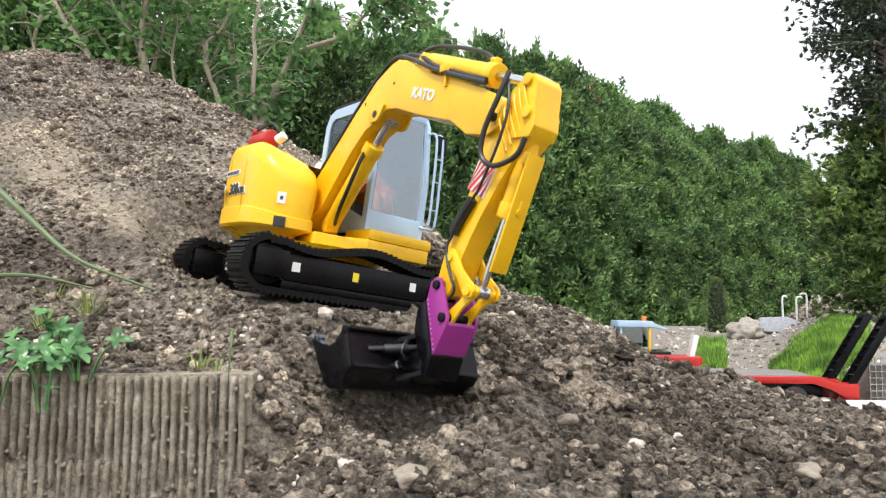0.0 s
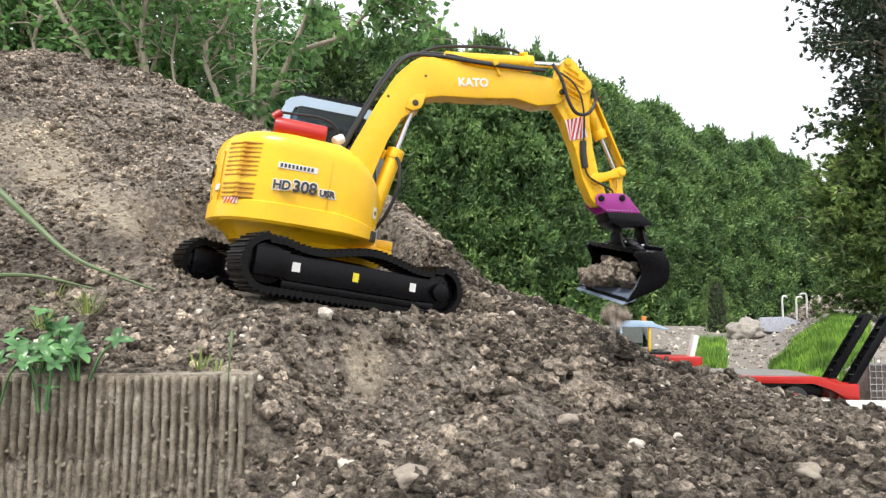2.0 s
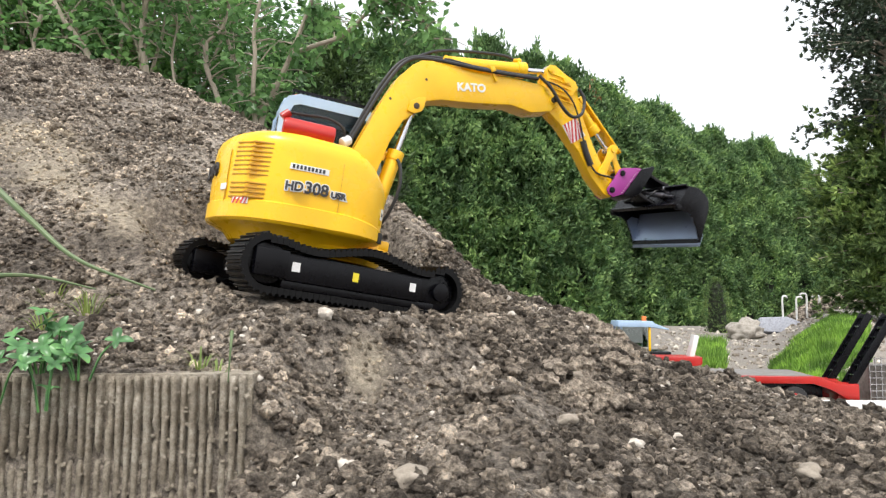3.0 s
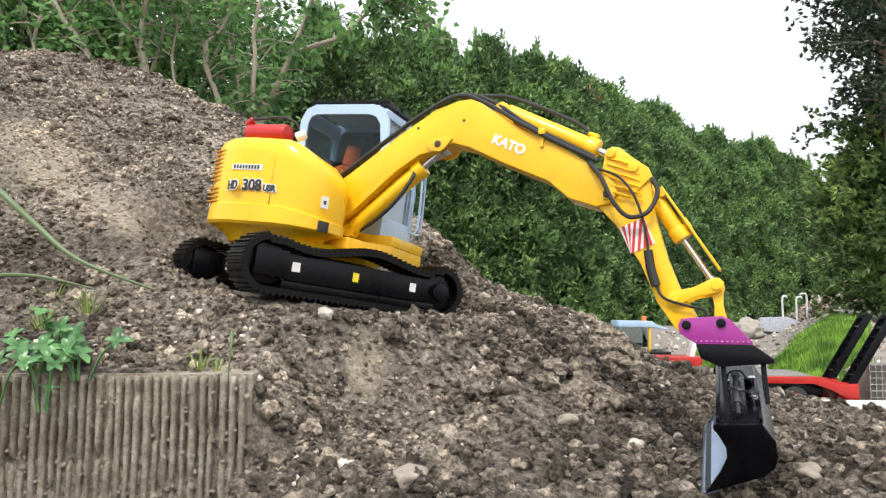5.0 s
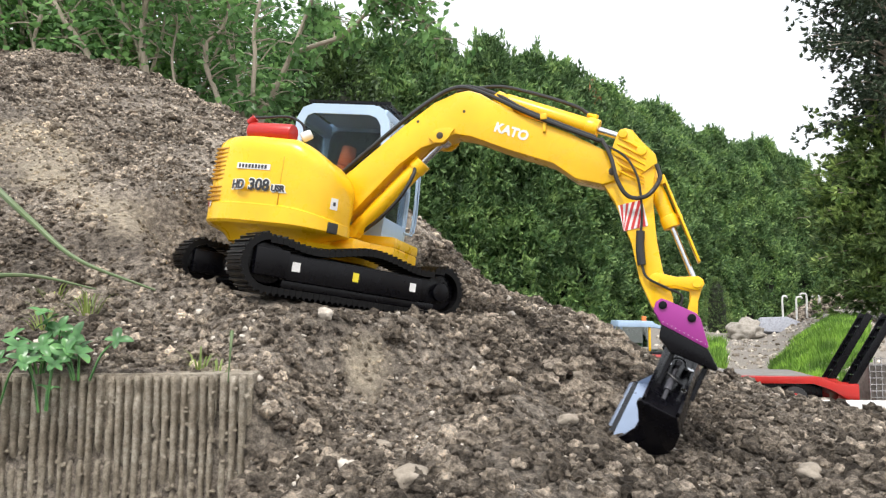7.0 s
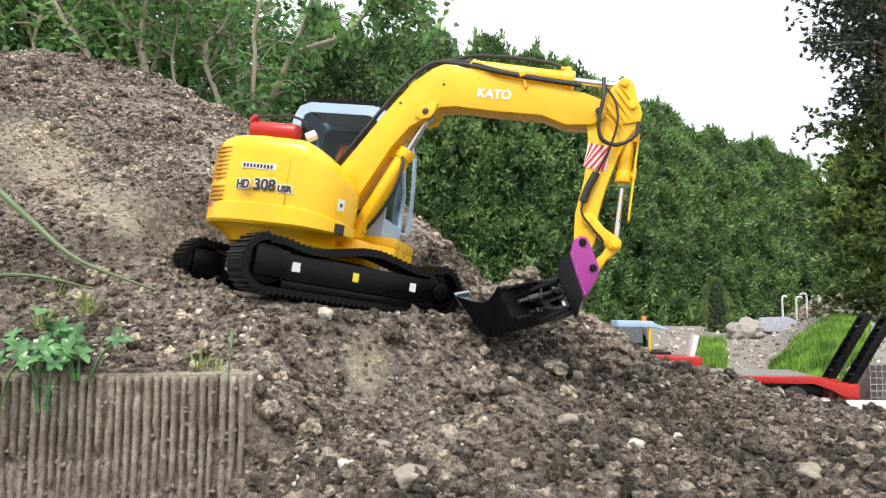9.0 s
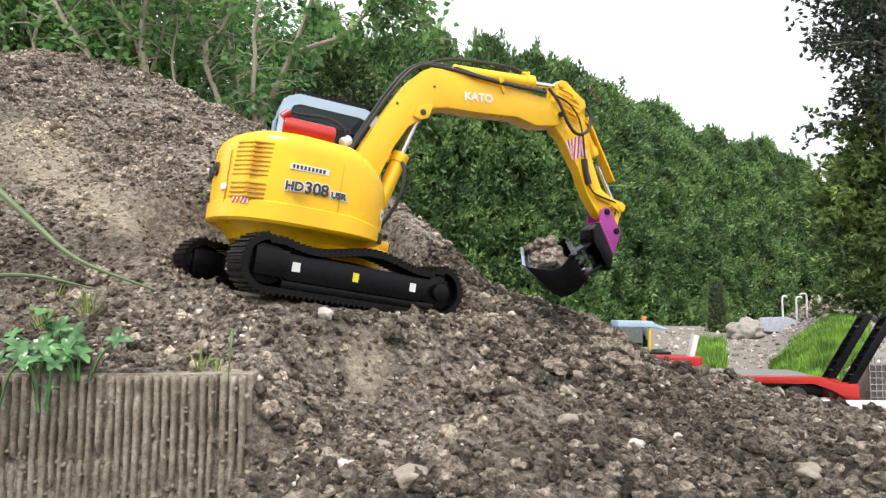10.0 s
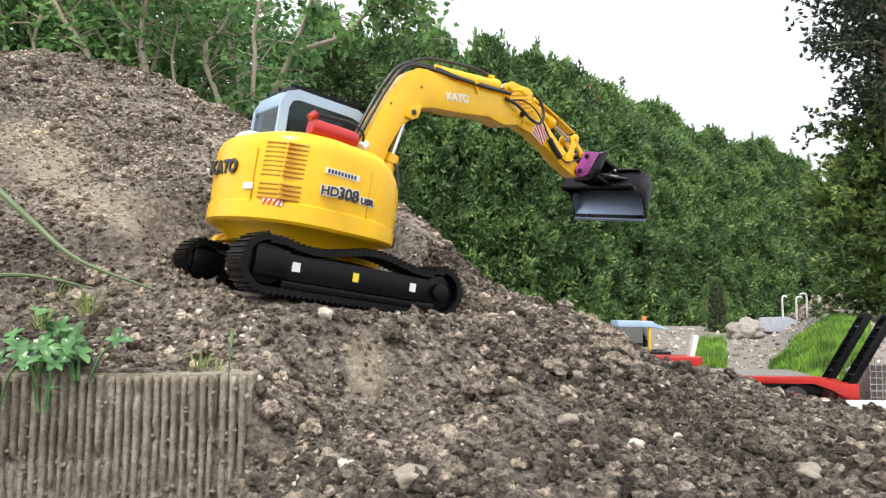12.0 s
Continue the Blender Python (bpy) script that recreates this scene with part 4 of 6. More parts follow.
def strewn(count, size, levels, seed, x0=-1.25, x1=0.85, y0=0.36, y1=1.75, near=1.7):
    rng, out = random.Random(seed), []
    while len(out) < count:
        x, y = rng.uniform(x0, x1), y0 + (y1 - y0) * rng.random() ** near
        if abs(x) > 0.1 + 0.72 * y or y > bent(RIDGE_Y, x) + 0.06 or under_machine(x, y) or (x < BLOCK_X + 0.004 and y < BLOCK_Y + 0.012 and y > BLOCK_Y - 0.06):
            continue
        s = size[0] * (size[1] / size[0]) ** (rng.random() ** 1.6)
        # coarse on the tipped side, finer up the heap
        coarse = 1 / (1 + math.exp(-(x + 0.06 - 0.25 * (y - 0.7)) / 0.06))
        if rng.random() > 0.68 + 0.32 * coarse and s > 0.004:
            continue
        s *= 0.66 + 0.34 * coarse + 0.25 * (y - 0.6)
        clump = noise.noise((x * 11, y * 11, 7.7))
        if rng.random() > 0.65 + 0.8 * clump:
            continue
        if s > 0.002 and rng.random() < 0.8 and -0.70 < x < -0.31 and abs(y - 0.738 + 0.74 * (x + 0.326)) < 0.018 - 0.17 * (x + 0.326):
            continue
        if ((x + 0.04) / 0.045) ** 2 + ((y - 0.55) / 0.075) ** 2 < 1 and s > 0.0028:
            continue
        out.append((x, y, mound(x, y), s, rng.choice(levels)))
    return out


heaped("soil_crumbs", strewn(22000, (0.0011, 0.0034), (1,), 3), CLODS, "fine brown soil crumbs covering the heap", "soil")
heaped("soil_clods", strewn(9000, (0.0028, 0.0085), (2,), 4), CLODS, "loose brown soil clods on the heap", "soil")
heaped("small_soil_clods", strewn(6500, (0.0021, 0.0054), (2,), 14, -0.5, 0.55, 0.36, 0.75), CLODS, "small brown soil clods low on the heap", "soil")
heaped("large_soil_clods", strewn(330, (0.0075, 0.013), (3,), 5), CLODS, "fist-like lumps of dark brown soil on the heap", "soil")
heaped("heap_crumbs", strewn(17000, (0.0020, 0.0058), (1,), 24, -1.25, 0.3, 0.66, 1.65, 1.2), CLODS, "dry grey-brown crumbs on the upper slope of the heap", "soil")
heaped("upper_pebbles", strewn(1500, (0.0018, 0.0042), (1,), 26, -1.25, 0.3, 0.7, 1.6, 1.2), PEBBLES, "pale pebbles high on the heap", "pebbles", sink=0.35)
heaped("pebbles", strewn(6500, (0.0009, 0.0036), (1,), 6), PEBBLES, "small pale pebbles mixed into the soil", "pebbles", sink=0.35)

STONES = [(-0.045, 0.53, 0.009, "grey"), (0.075, 0.86, 0.009, "pale"), (0.13, 0.70, 0.0085, "grey"), (0.160, 0.60, 0.0095, "pale"), (0.10, 0.575, 0.008, "grey"), (0.055, 0.61, 0.007, "grey"),
          (0.29, 0.57, 0.012, "grey"), (-0.06, 0.455, 0.007, "pale"), (-0.022, 0.445, 0.013, "grey"), (-0.1, 0.60, 0.008, "pale"), (0.075, 0.78, 0.006, "pale"), (0.21, 0.93, 0.007, "pale"),
          (-0.30, 0.53, 0.006, "pale"), (0.215, 0.66, 0.006, "pale"), (0.12, 0.86, 0.006, "pale"), (0.17, 0.76, 0.006, "grey"), (-0.128, 0.49, 0.005, "pale"), (0.24, 0.80, 0.007, "grey"), (0.03, 0.47, 0.008, "grey")]
for k, (x, y, s, tone) in enumerate(STONES):
    vs, fs = lump_shape(200 + k, 3, 0.3)
    sq = (0.75 + 0.5 * ((k * 37) % 10) / 10, 0.9, 0.62)
    ob = raw("stone", [(v[0] * s * sq[0], v[1] * s * sq[1], v[2] * s * sq[2]) for v in vs], fs.tolist(), ROCK if tone == "grey" else PEBBLES, smooth=True)
    ob.matrix_world = pose(x, y, mound(x, y) + s * 0.25, 10 * (k % 5) - 20, 8 * (k % 4), 47 * k)
    tagged(ob, "rounded grey-brown stone half sunk in soil" if tone == "grey" else "pale cream stone lying on the soil", "stone", "stones on the heap")

# ---------------------------------------------------------------- the ribbed concrete block
CONCRETE, _nt, _b = nodes_of("weathered_concrete", 0.92, 0, 0.2)
_c = ramp_of(_nt, noise_of(_nt, 26, 6, 0.7), [(0.3, (0.19, 0.16, 0.122)), (0.5, (0.34, 0.3, 0.24)), (0.72, (0.5, 0.46, 0.39))])
_f = ramp_of(_nt, noise_of(_nt, 330, 5, 0.75), [(0.33, (0.55, 0.53, 0.5)), (0.6, (1.05, 1.05, 1.05)), (0.8, (1.35, 1.33, 1.3))])
_nt.links.new(mixed(_nt, _c, _f, 1.0, "MULTIPLY"), _b.inputs["Base Color"])
bumped(_nt, _b, noise_of(_nt, 420, 7, 0.75), 0.8, 0.003)


def ribbed_block(x0, x1, seed):
    rng = random.Random(seed)
    bm = bmesh.new()
    box(bm, x0, x1, BLOCK_Y + 0.004, BLOCK_Y + 0.075, 0.04, BLOCK_TOP, 0.002)
    block = part("concrete_block", bm, CONCRETE)
    tagged(block, "weathered concrete block with vertical ribs, soil-stained", "concrete block", "blocks edging the heap")
    x = x0 + 0.0012
    while x < x1 - 0.003:
        w = rng.uniform(0.0036, 0.0049)
        z, top = 0.05, BLOCK_TOP - rng.uniform(0.0006, 0.002)
        verts, faces = [], []
        rows = 34
        depth = rng.uniform(0.0042, 0.0056)
        for i in range(rows + 1):
            zz = z + (top - z) * i / rows
            n1, n2, n3 = (noise.noise((x * 300, zz * 160, q)) for q in (1.1, 5.5, 9.2))
            d = depth * (1 + 0.28 * n3) if noise.noise((x * 90, zz * 70, 3.3)) < 0.42 else depth * 0.35
            l, r = x + 0.0005 * n1, min(x + w + 0.0006 * n2, x1 - 0.0006)
            e = 0.0009
            verts += [(l, BLOCK_Y + 0.005, zz), (l + e * 0.4, BLOCK_Y + 0.004 - d * 0.75, zz), (l + e * 1.4, BLOCK_Y + 0.004 - d, zz), (r - e * 1.4, BLOCK_Y + 0.004 - d, zz), (r - e * 0.4, BLOCK_Y + 0.004 - d * 0.75, zz), (r, BLOCK_Y + 0.005, zz)]
            if i:
                k = 6 * (i - 1)
                faces += [(k + j, k + j + 1, k + j + 7, k + j + 6) for j in range(5)]
        k = 6 * rows
        faces.append((k, k + 1, k + 2, k + 3, k + 4, k + 5))
        raw("rib", verts, faces, CONCRETE, block, smooth=True)
        x += w + rng.uniform(0.0014, 0.0026)


ribbed_block(-0.345, -0.1502, 1)
ribbed_block(-0.149, BLOCK_X, 2)
rng = random.Random(29)
spots = [(rng.uniform(-0.34, BLOCK_X - 0.003), BLOCK_Y - 0.0008 + rng.uniform(0, 0.003), rng.uniform(0.09, BLOCK_TOP - 0.004), rng.uniform(0.0008, 0.0021), 2) for _ in range(330)]
heaped("mortar_bits", spots, CONCRETE, "rough bits of mortar clinging between the ribs", "mortar")

# ---------------------------------------------------------------- foliage
def blades(leaves, material, name, parent, fold=0.25):
    """Leaves as folded, pointed blades: rows of (place, way, side, length, width)."""
    p, d, s, ln, wd = (np.array(c, dtype=float) for c in zip(*leaves))
    ln, wd = ln[:, None], wd[:, None]
    up = np.cross(d, s)
    a, b = p, p + d * ln
    mid = p + d * ln * 0.42
    l, r = mid + s * wd / 2 + up * wd * fold, mid - s * wd / 2 + up * wd * fold
    verts = np.stack([a, l, b, r], 1).reshape(-1, 3)
    k = np.arange(len(p)) * 4
    faces = np.concatenate([np.stack([k, k + 2, k + 1], 1), np.stack([k, k + 3, k + 2], 1)])
    return raw(name, verts.tolist(), faces.tolist(), material, parent, smooth=False)


def unit(v):
    v = np.asarray(v, float)
    return v / (np.linalg.norm(v) + 1e-9)


def conifer(height, radius, clumps, per, seed, material, taper=0.55, open_=False):
    """A columnar conifer: a stem, a near-black shell for the shade inside, and flat sprays that point up and out."""
    rng = np.random.default_rng(seed)
    tree = new("conifer")
    bm = bmesh.new()
    tube(bm, [(0, 0, 0), (0.01, 0.01, height * 0.4), (0, 0, height * 0.93)], 0.035, 8, 4, 0.008)
    part("trunk", bm, BARK, tree)
    outline = lambda t: radius * (1 - taper * t ** 2.2) * min(1.0, (1.03 - t) * 4.6) ** 0.7
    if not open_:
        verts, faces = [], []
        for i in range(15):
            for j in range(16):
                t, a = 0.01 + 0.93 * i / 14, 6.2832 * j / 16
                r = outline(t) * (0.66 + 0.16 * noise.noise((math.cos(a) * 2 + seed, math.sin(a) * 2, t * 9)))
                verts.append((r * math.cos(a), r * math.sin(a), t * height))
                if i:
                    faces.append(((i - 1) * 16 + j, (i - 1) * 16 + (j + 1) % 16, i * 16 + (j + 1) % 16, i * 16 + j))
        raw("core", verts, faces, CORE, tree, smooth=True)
    leaves = []
    for _ in range(clumps):
        t, a = rng.random() ** 0.85, rng.uniform(0, 6.2832)
        lobe = 1 + 0.34 * noise.noise((math.cos(a) * 2.0 + seed * 3, math.sin(a) * 2.0, t * 7)) + 0.3 * noise.noise((math.cos(a) * 4.5 + seed, math.sin(a) * 4.5, t * 17))
        r = outline(t) * lobe * (rng.uniform(0.84, 1.05) if not open_ else rng.uniform(0.25, 1.05))
        c = np.array([r * math.cos(a), r * math.sin(a), t * height])
        out = unit([math.cos(a), math.sin(a), rng.uniform(0.2, 1.0)])
        for _ in range(per):
            d = unit(out * 0.7 + rng.normal(size=3) * 0.62)
            s = unit(np.cross(d, rng.normal(size=3)))
            leaves.append((c + rng.normal(size=3) * radius * 0.055, d, s, radius * rng.uniform(0.07, 0.15), radius * rng.uniform(0.035, 0.065)))
    if not open_:
        for _ in range(7):
            a, r, up = rng.uniform(0, 6.2832), radius * rng.uniform(0.05, 0.45), height * rng.uniform(0.97, 1.035)
            for _ in range(46):
                k = rng.random()
                c = np.array([r * math.cos(a), r * math.sin(a), up - 0.16 * (1 - k)]) + rng.normal(size=3) * radius * 0.05 * (1.15 - k)
                d = unit(rng.normal(size=3) * 0.5 + (0, 0, 0.9))
                leaves.append((c, d, unit(np.cross(d, rng.normal(size=3))), radius * rng.uniform(0.07, 0.13), radius * rng.uniform(0.03, 0.05)))
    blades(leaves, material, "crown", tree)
    return tree


HEDGE = [conifer(2.52, 0.5, 1600, 17, 11 + k, CONIFER) for k in range(3)]
HEDGE_DARK = conifer(2.4, 0.55, 1700, 12, 31, CONIFER_IN_SHADE)
LINE_X = [(4.7, -1.9), (4.95, -1.2), (5.2, -0.6), (5.5, 0.0), (5.72, 0.53), (6.1, 0.9), (6.72, 1.46), (7.46, 2.1), (8.27, 2.9), (8.96, 3.8), (9.67, 4.76)]


def line_at(s):
    i = min(int(s), len(LINE_X) - 2)
    k = s - i
    return [a + (b - a) * k for a, b in zip(LINE_X[i], LINE_X[i + 1])]


rng = random.Random(8)
n = 26
for k in range(n):
    y, x = line_at(0.9 + 9.1 * k / (n - 1))
    src = HEDGE[k % 3]
    m = pose(x + 0.34, y + 0.42, -0.05, 0, 0, rng.uniform(0, 360))
    if k < 3:
        src.matrix_world = m
        tree = src
    else:
        tree = copy_thing(src, m)
    h = rng.uniform(0.93, 1.02)
    w = rng.uniform(0.78, 0.98)
    tree.scale = (w, w, h)
    tagged(tree, "dense green columnar conifer of a tall garden hedge", "conifer", "conifers of the hedge")
# shade-coloured trees: two added to darken a hedge gap, five at the end
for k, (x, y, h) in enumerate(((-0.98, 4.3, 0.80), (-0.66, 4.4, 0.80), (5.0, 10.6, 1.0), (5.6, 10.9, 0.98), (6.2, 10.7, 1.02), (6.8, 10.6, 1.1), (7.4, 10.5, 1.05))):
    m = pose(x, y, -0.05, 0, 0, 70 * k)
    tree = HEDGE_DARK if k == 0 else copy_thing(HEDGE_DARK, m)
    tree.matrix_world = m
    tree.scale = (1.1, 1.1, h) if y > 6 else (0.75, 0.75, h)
    tagged(tree, "conifer added for the hedge's shaded gap, shade put into its dark green" if y < 6 else "conifer closing the end of the garden, shade put into its dark green", "conifer", "dark conifers")

# the tree that hangs in from the side: a stem, whorls of drooping boughs
def bough_tree(seed, low, high, boughs, material, leaf):
    rng = np.random.default_rng(seed)
    tree = new("cypress")
    bm = bmesh.new()
    tube(bm, [(0, 0, -0.1), (0.02, 0, 0.3), (-0.01, 0.02, 0.9), (0.02, 0, 2.2)], 0.028, 10, 5, 0.01)
    part("trunk", bm, BARK, tree)
    leaves = []
    for _ in range(boughs):
        z = rng.uniform(low, high)
        a = rng.uniform(0, 6.2832)
        reach = (0.32 if z > 1.15 else 0.34) * rng.uniform(0.55, 1.1) * (0.75 if 0.75 < z < 1.05 else 1.0)
        way = np.array([math.cos(a), math.sin(a), rng.uniform(-0.25, 0.35)])
        tip = np.array([0, 0, z]) + way * reach
        bm = bmesh.new()
        tube(bm, [(0, 0, z - 0.03), tuple(np.array([0, 0, z]) + way * reach * 0.5 + (0, 0, 0.02)), tuple(tip)], 0.005, 5, 3, 0.0015)
        part("bough", bm, BARK, tree)
        for k in range(46):
            q = np.array([0, 0, z]) + way * reach * (0.2 + 0.85 * rng.random()) + rng.normal(size=3) * 0.03
            o = unit(way + rng.normal(size=3) * 0.5 + (0, 0, 0.25))
            f = unit(np.cross(o, rng.normal(size=3)))
            for _ in range(9):
                d = unit(o + f * rng.uniform(-1, 1) + rng.normal(size=3) * 0.3)
                leaves.append((q, d, unit(np.cross(d, rng.normal(size=3))), leaf * rng.uniform(0.6, 1.4), leaf * rng.uniform(0.22, 0.45)))
    blades(leaves, material, "crown", tree)
    return tree


# blue-green leaves, their colour darkened to look shaded against the sky
CONIFER_SHADY = leaf_coat("shaded_blue_green_sprays", (0.025, 0.045, 0.03), (0.09, 0.13, 0.085), 0.5, 0.12, 5.0)
CONIFER_MID = leaf_coat("cypress_sprays", (0.075, 0.14, 0.05), (0.33, 0.45, 0.16), 0.5, 0.45, 5.0)
cypress = bough_tree(5, 0.27, 1.05, 130, CONIFER_MID, 0.032)
cypress.matrix_world = pose(1.94, 3.02, 0.0)
tagged(cypress, "mid-green cypress with loose boughs and a bare foot", "tree")
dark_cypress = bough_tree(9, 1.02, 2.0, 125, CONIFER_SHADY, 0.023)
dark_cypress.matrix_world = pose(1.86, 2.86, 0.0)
tagged(dark_cypress, "blue-green cypress darkened in colour as if shaded, with ragged hanging boughs against the sky", "tree")


DEAD = leaf_coat("dead_brown_sprays", (0.22, 0.1, 0.04), (0.4, 0.22, 0.1), 0.6, 0.2)
nr = np.random.default_rng(4)
dead = []
for _ in range(70):
    d = unit(nr.normal(size=3) + (0, -0.4, 0.3))
    dead.append((np.array((1.335, 6.3, 2.115)) + nr.normal(size=3) * (0.035, 0.03, 0.06), d, unit(np.cross(d, nr.normal(size=3))), 0.06, 0.022))
tagged(blades(dead, DEAD, "dead_twigs", None), "small brown dead patch in the green hedge", "dead twigs", kind="stuff")

# broad-leaved shrubs with many stems behind the heap
def shrub(seed, height, spread, stems, leaf_count, leaf):
    rng = np.random.default_rng(seed)
    bush = new("shrub")
    tips = []
    for k in range(stems):
        a = 6.2832 * k / stems + rng.uniform(-0.4, 0.4)
        lean = spread * rng.uniform(0.25, 1.0)
        p0 = np.array([0.07 * math.cos(a), 0.07 * math.sin(a), 0])
        p1 = p0 + (lean * 0.3 * math.cos(a), lean * 0.3 * math.sin(a), height * 0.35)
        p2 = p0 + (lean * 0.62 * math.cos(a + 0.25), lean * 0.62 * math.sin(a + 0.25), height * 0.68)
        p3 = p0 + (lean * math.cos(a), lean * math.sin(a), height * rng.uniform(0.85, 1.05))
        bm = bmesh.new()
        tube(bm, [p0, p1, p2, p3], rng.uniform(0.007, 0.018), 7, 5, 0.003)
        part("stem", bm, BARK, bush)
        for _ in range(7):
            t = rng.uniform(0.3, 1.0)
            base = (1 - t) ** 2 * p0 + 2 * t * (1 - t) * (p1 + p2) / 2 + t * t * p3
            b = rng.uniform(0, 6.2832)
            tip = base + np.array([math.cos(b), math.sin(b), rng.uniform(0.0, 0.7)]) * rng.uniform(0.15, 0.38)
            bm = bmesh.new()
            tube(bm, [base, (base + tip) / 2 + rng.normal(size=3) * 0.02, tip], 0.006, 5, 3, 0.002)
            part("twig", bm, BARK, bush)
            tips.append((base, tip))
    leaves = []
    for _ in range(leaf_count):
        a, b = tips[rng.integers(len(tips))]
        q = a + (b - a) * rng.uniform(0.25, 1.2) + rng.normal(size=3) * 0.085
        d = unit([rng.normal(), rng.normal(), rng.uniform(-0.9, 0.35)])
        leaves.append((q, d, unit(np.cross(d, rng.normal(size=3) + (0, 0, 1.5))), leaf * rng.uniform(0.7, 1.25), leaf * rng.uniform(0.5, 0.75)))
    blades(leaves, LEAF, "leaves", bush, 0.12)
    return bush


SHRUBS = [shrub(51, 1.5, 0.55, 10, 7500, 0.034), shrub(52, 1.6, 0.7, 11, 8500, 0.032), shrub(53, 1.35, 0.5, 9, 6500, 0.034)]
PLACES = [(0, -1.75, 2.75, 0.2, 0), (1, -1.28, 2.75, 0.2, 40), (2, -1.18, 2.85, 0.3, 100), (1, -1.55, 2.8, 0.15, 210), (0, -1.42, 3.1, 0.2, 150), (2, -1.9, 2.7, 0.3, 30), (0, -1.5, 3.15, 0.0, 260), (1, -2.3, 3.2, 0.1, 320)]
used = set()
for v, x, y, z, r in PLACES:
    m = pose(x, y, z, 0, 0, r)
    bush = SHRUBS[v]
    if v in used:
        bush = copy_thing(bush, m)
    else:
        bush.matrix_world = m
        used.add(v)
    tagged(bush, "leafy green shrub with grey-brown bare stems behind the heap", "shrub", "shrubs behind the heap")

# a leaning shrub whose long limb hangs out to the open side
leaner = new("shrub")
nr = np.random.default_rng(61)
limbs = [([(-0.63, 2.3, 0.45), (-0.605, 2.3, 0.86), (-0.565, 2.3, 0.95), (-0.505, 2.29, 1.08), (-0.42, 2.27, 1.30)], 0.017),
         ([(-0.505, 2.29, 1.08), (-0.42, 2.26, 1.10), (-0.32, 2.24, 1.13), (-0.20, 2.2, 1.22), (-0.10, 2.2, 1.20), (-0.03, 2.2, 1.10)], 0.009),
         ([(-0.42, 2.27, 1.30), (-0.30, 2.22, 1.34), (-0.15, 2.2, 1.28), (-0.06, 2.2, 1.24)], 0.007),
         ([(-0.63, 2.3, 0.45), (-0.66, 2.3, 0.85), (-0.70, 2.32, 1.05), (-0.80, 2.35, 1.35)], 0.014)]
leaves = []
for pts, r in limbs:
    bm = bmesh.new()
    tube(bm, pts, r, 8, 5, r * 0.3)
    part("limb", bm, BARK, leaner)
    line = glide(pts, 6)
    for k in range(len(line) // 3, len(line)):
        for _ in range(2):
            base = np.array(line[k])
            tip = base + unit([nr.normal(), nr.normal() * 0.7, nr.uniform(-0.7, 0.5)]) * nr.uniform(0.05, 0.13)
            bm = bmesh.new()
            tube(bm, [base, (base + tip) / 2 + (0, 0, 0.012), tip], 0.0026, 5, 3, 0.001)
            part("twig", bm, BARK, leaner)
            for _ in range(11):
                q = base + (tip - base) * nr.uniform(0.2, 1.1) + nr.normal(size=3) * 0.018
                d = unit([nr.normal() * 0.7, nr.normal() * 0.7, nr.uniform(-1.1, 0.1)])
                leaves.append((q, d, unit(np.cross(d, nr.normal(size=3) + (0, 1.2, 0.6))), nr.uniform(0.024, 0.044), nr.uniform(0.015, 0.025)))
blades(leaves, LEAF, "leaves", leaner, 0.12)
tagged(leaner, "leaning shrub with pale bare limbs and hanging fresh green leaves", "shrub", "shrubs behind the heap")

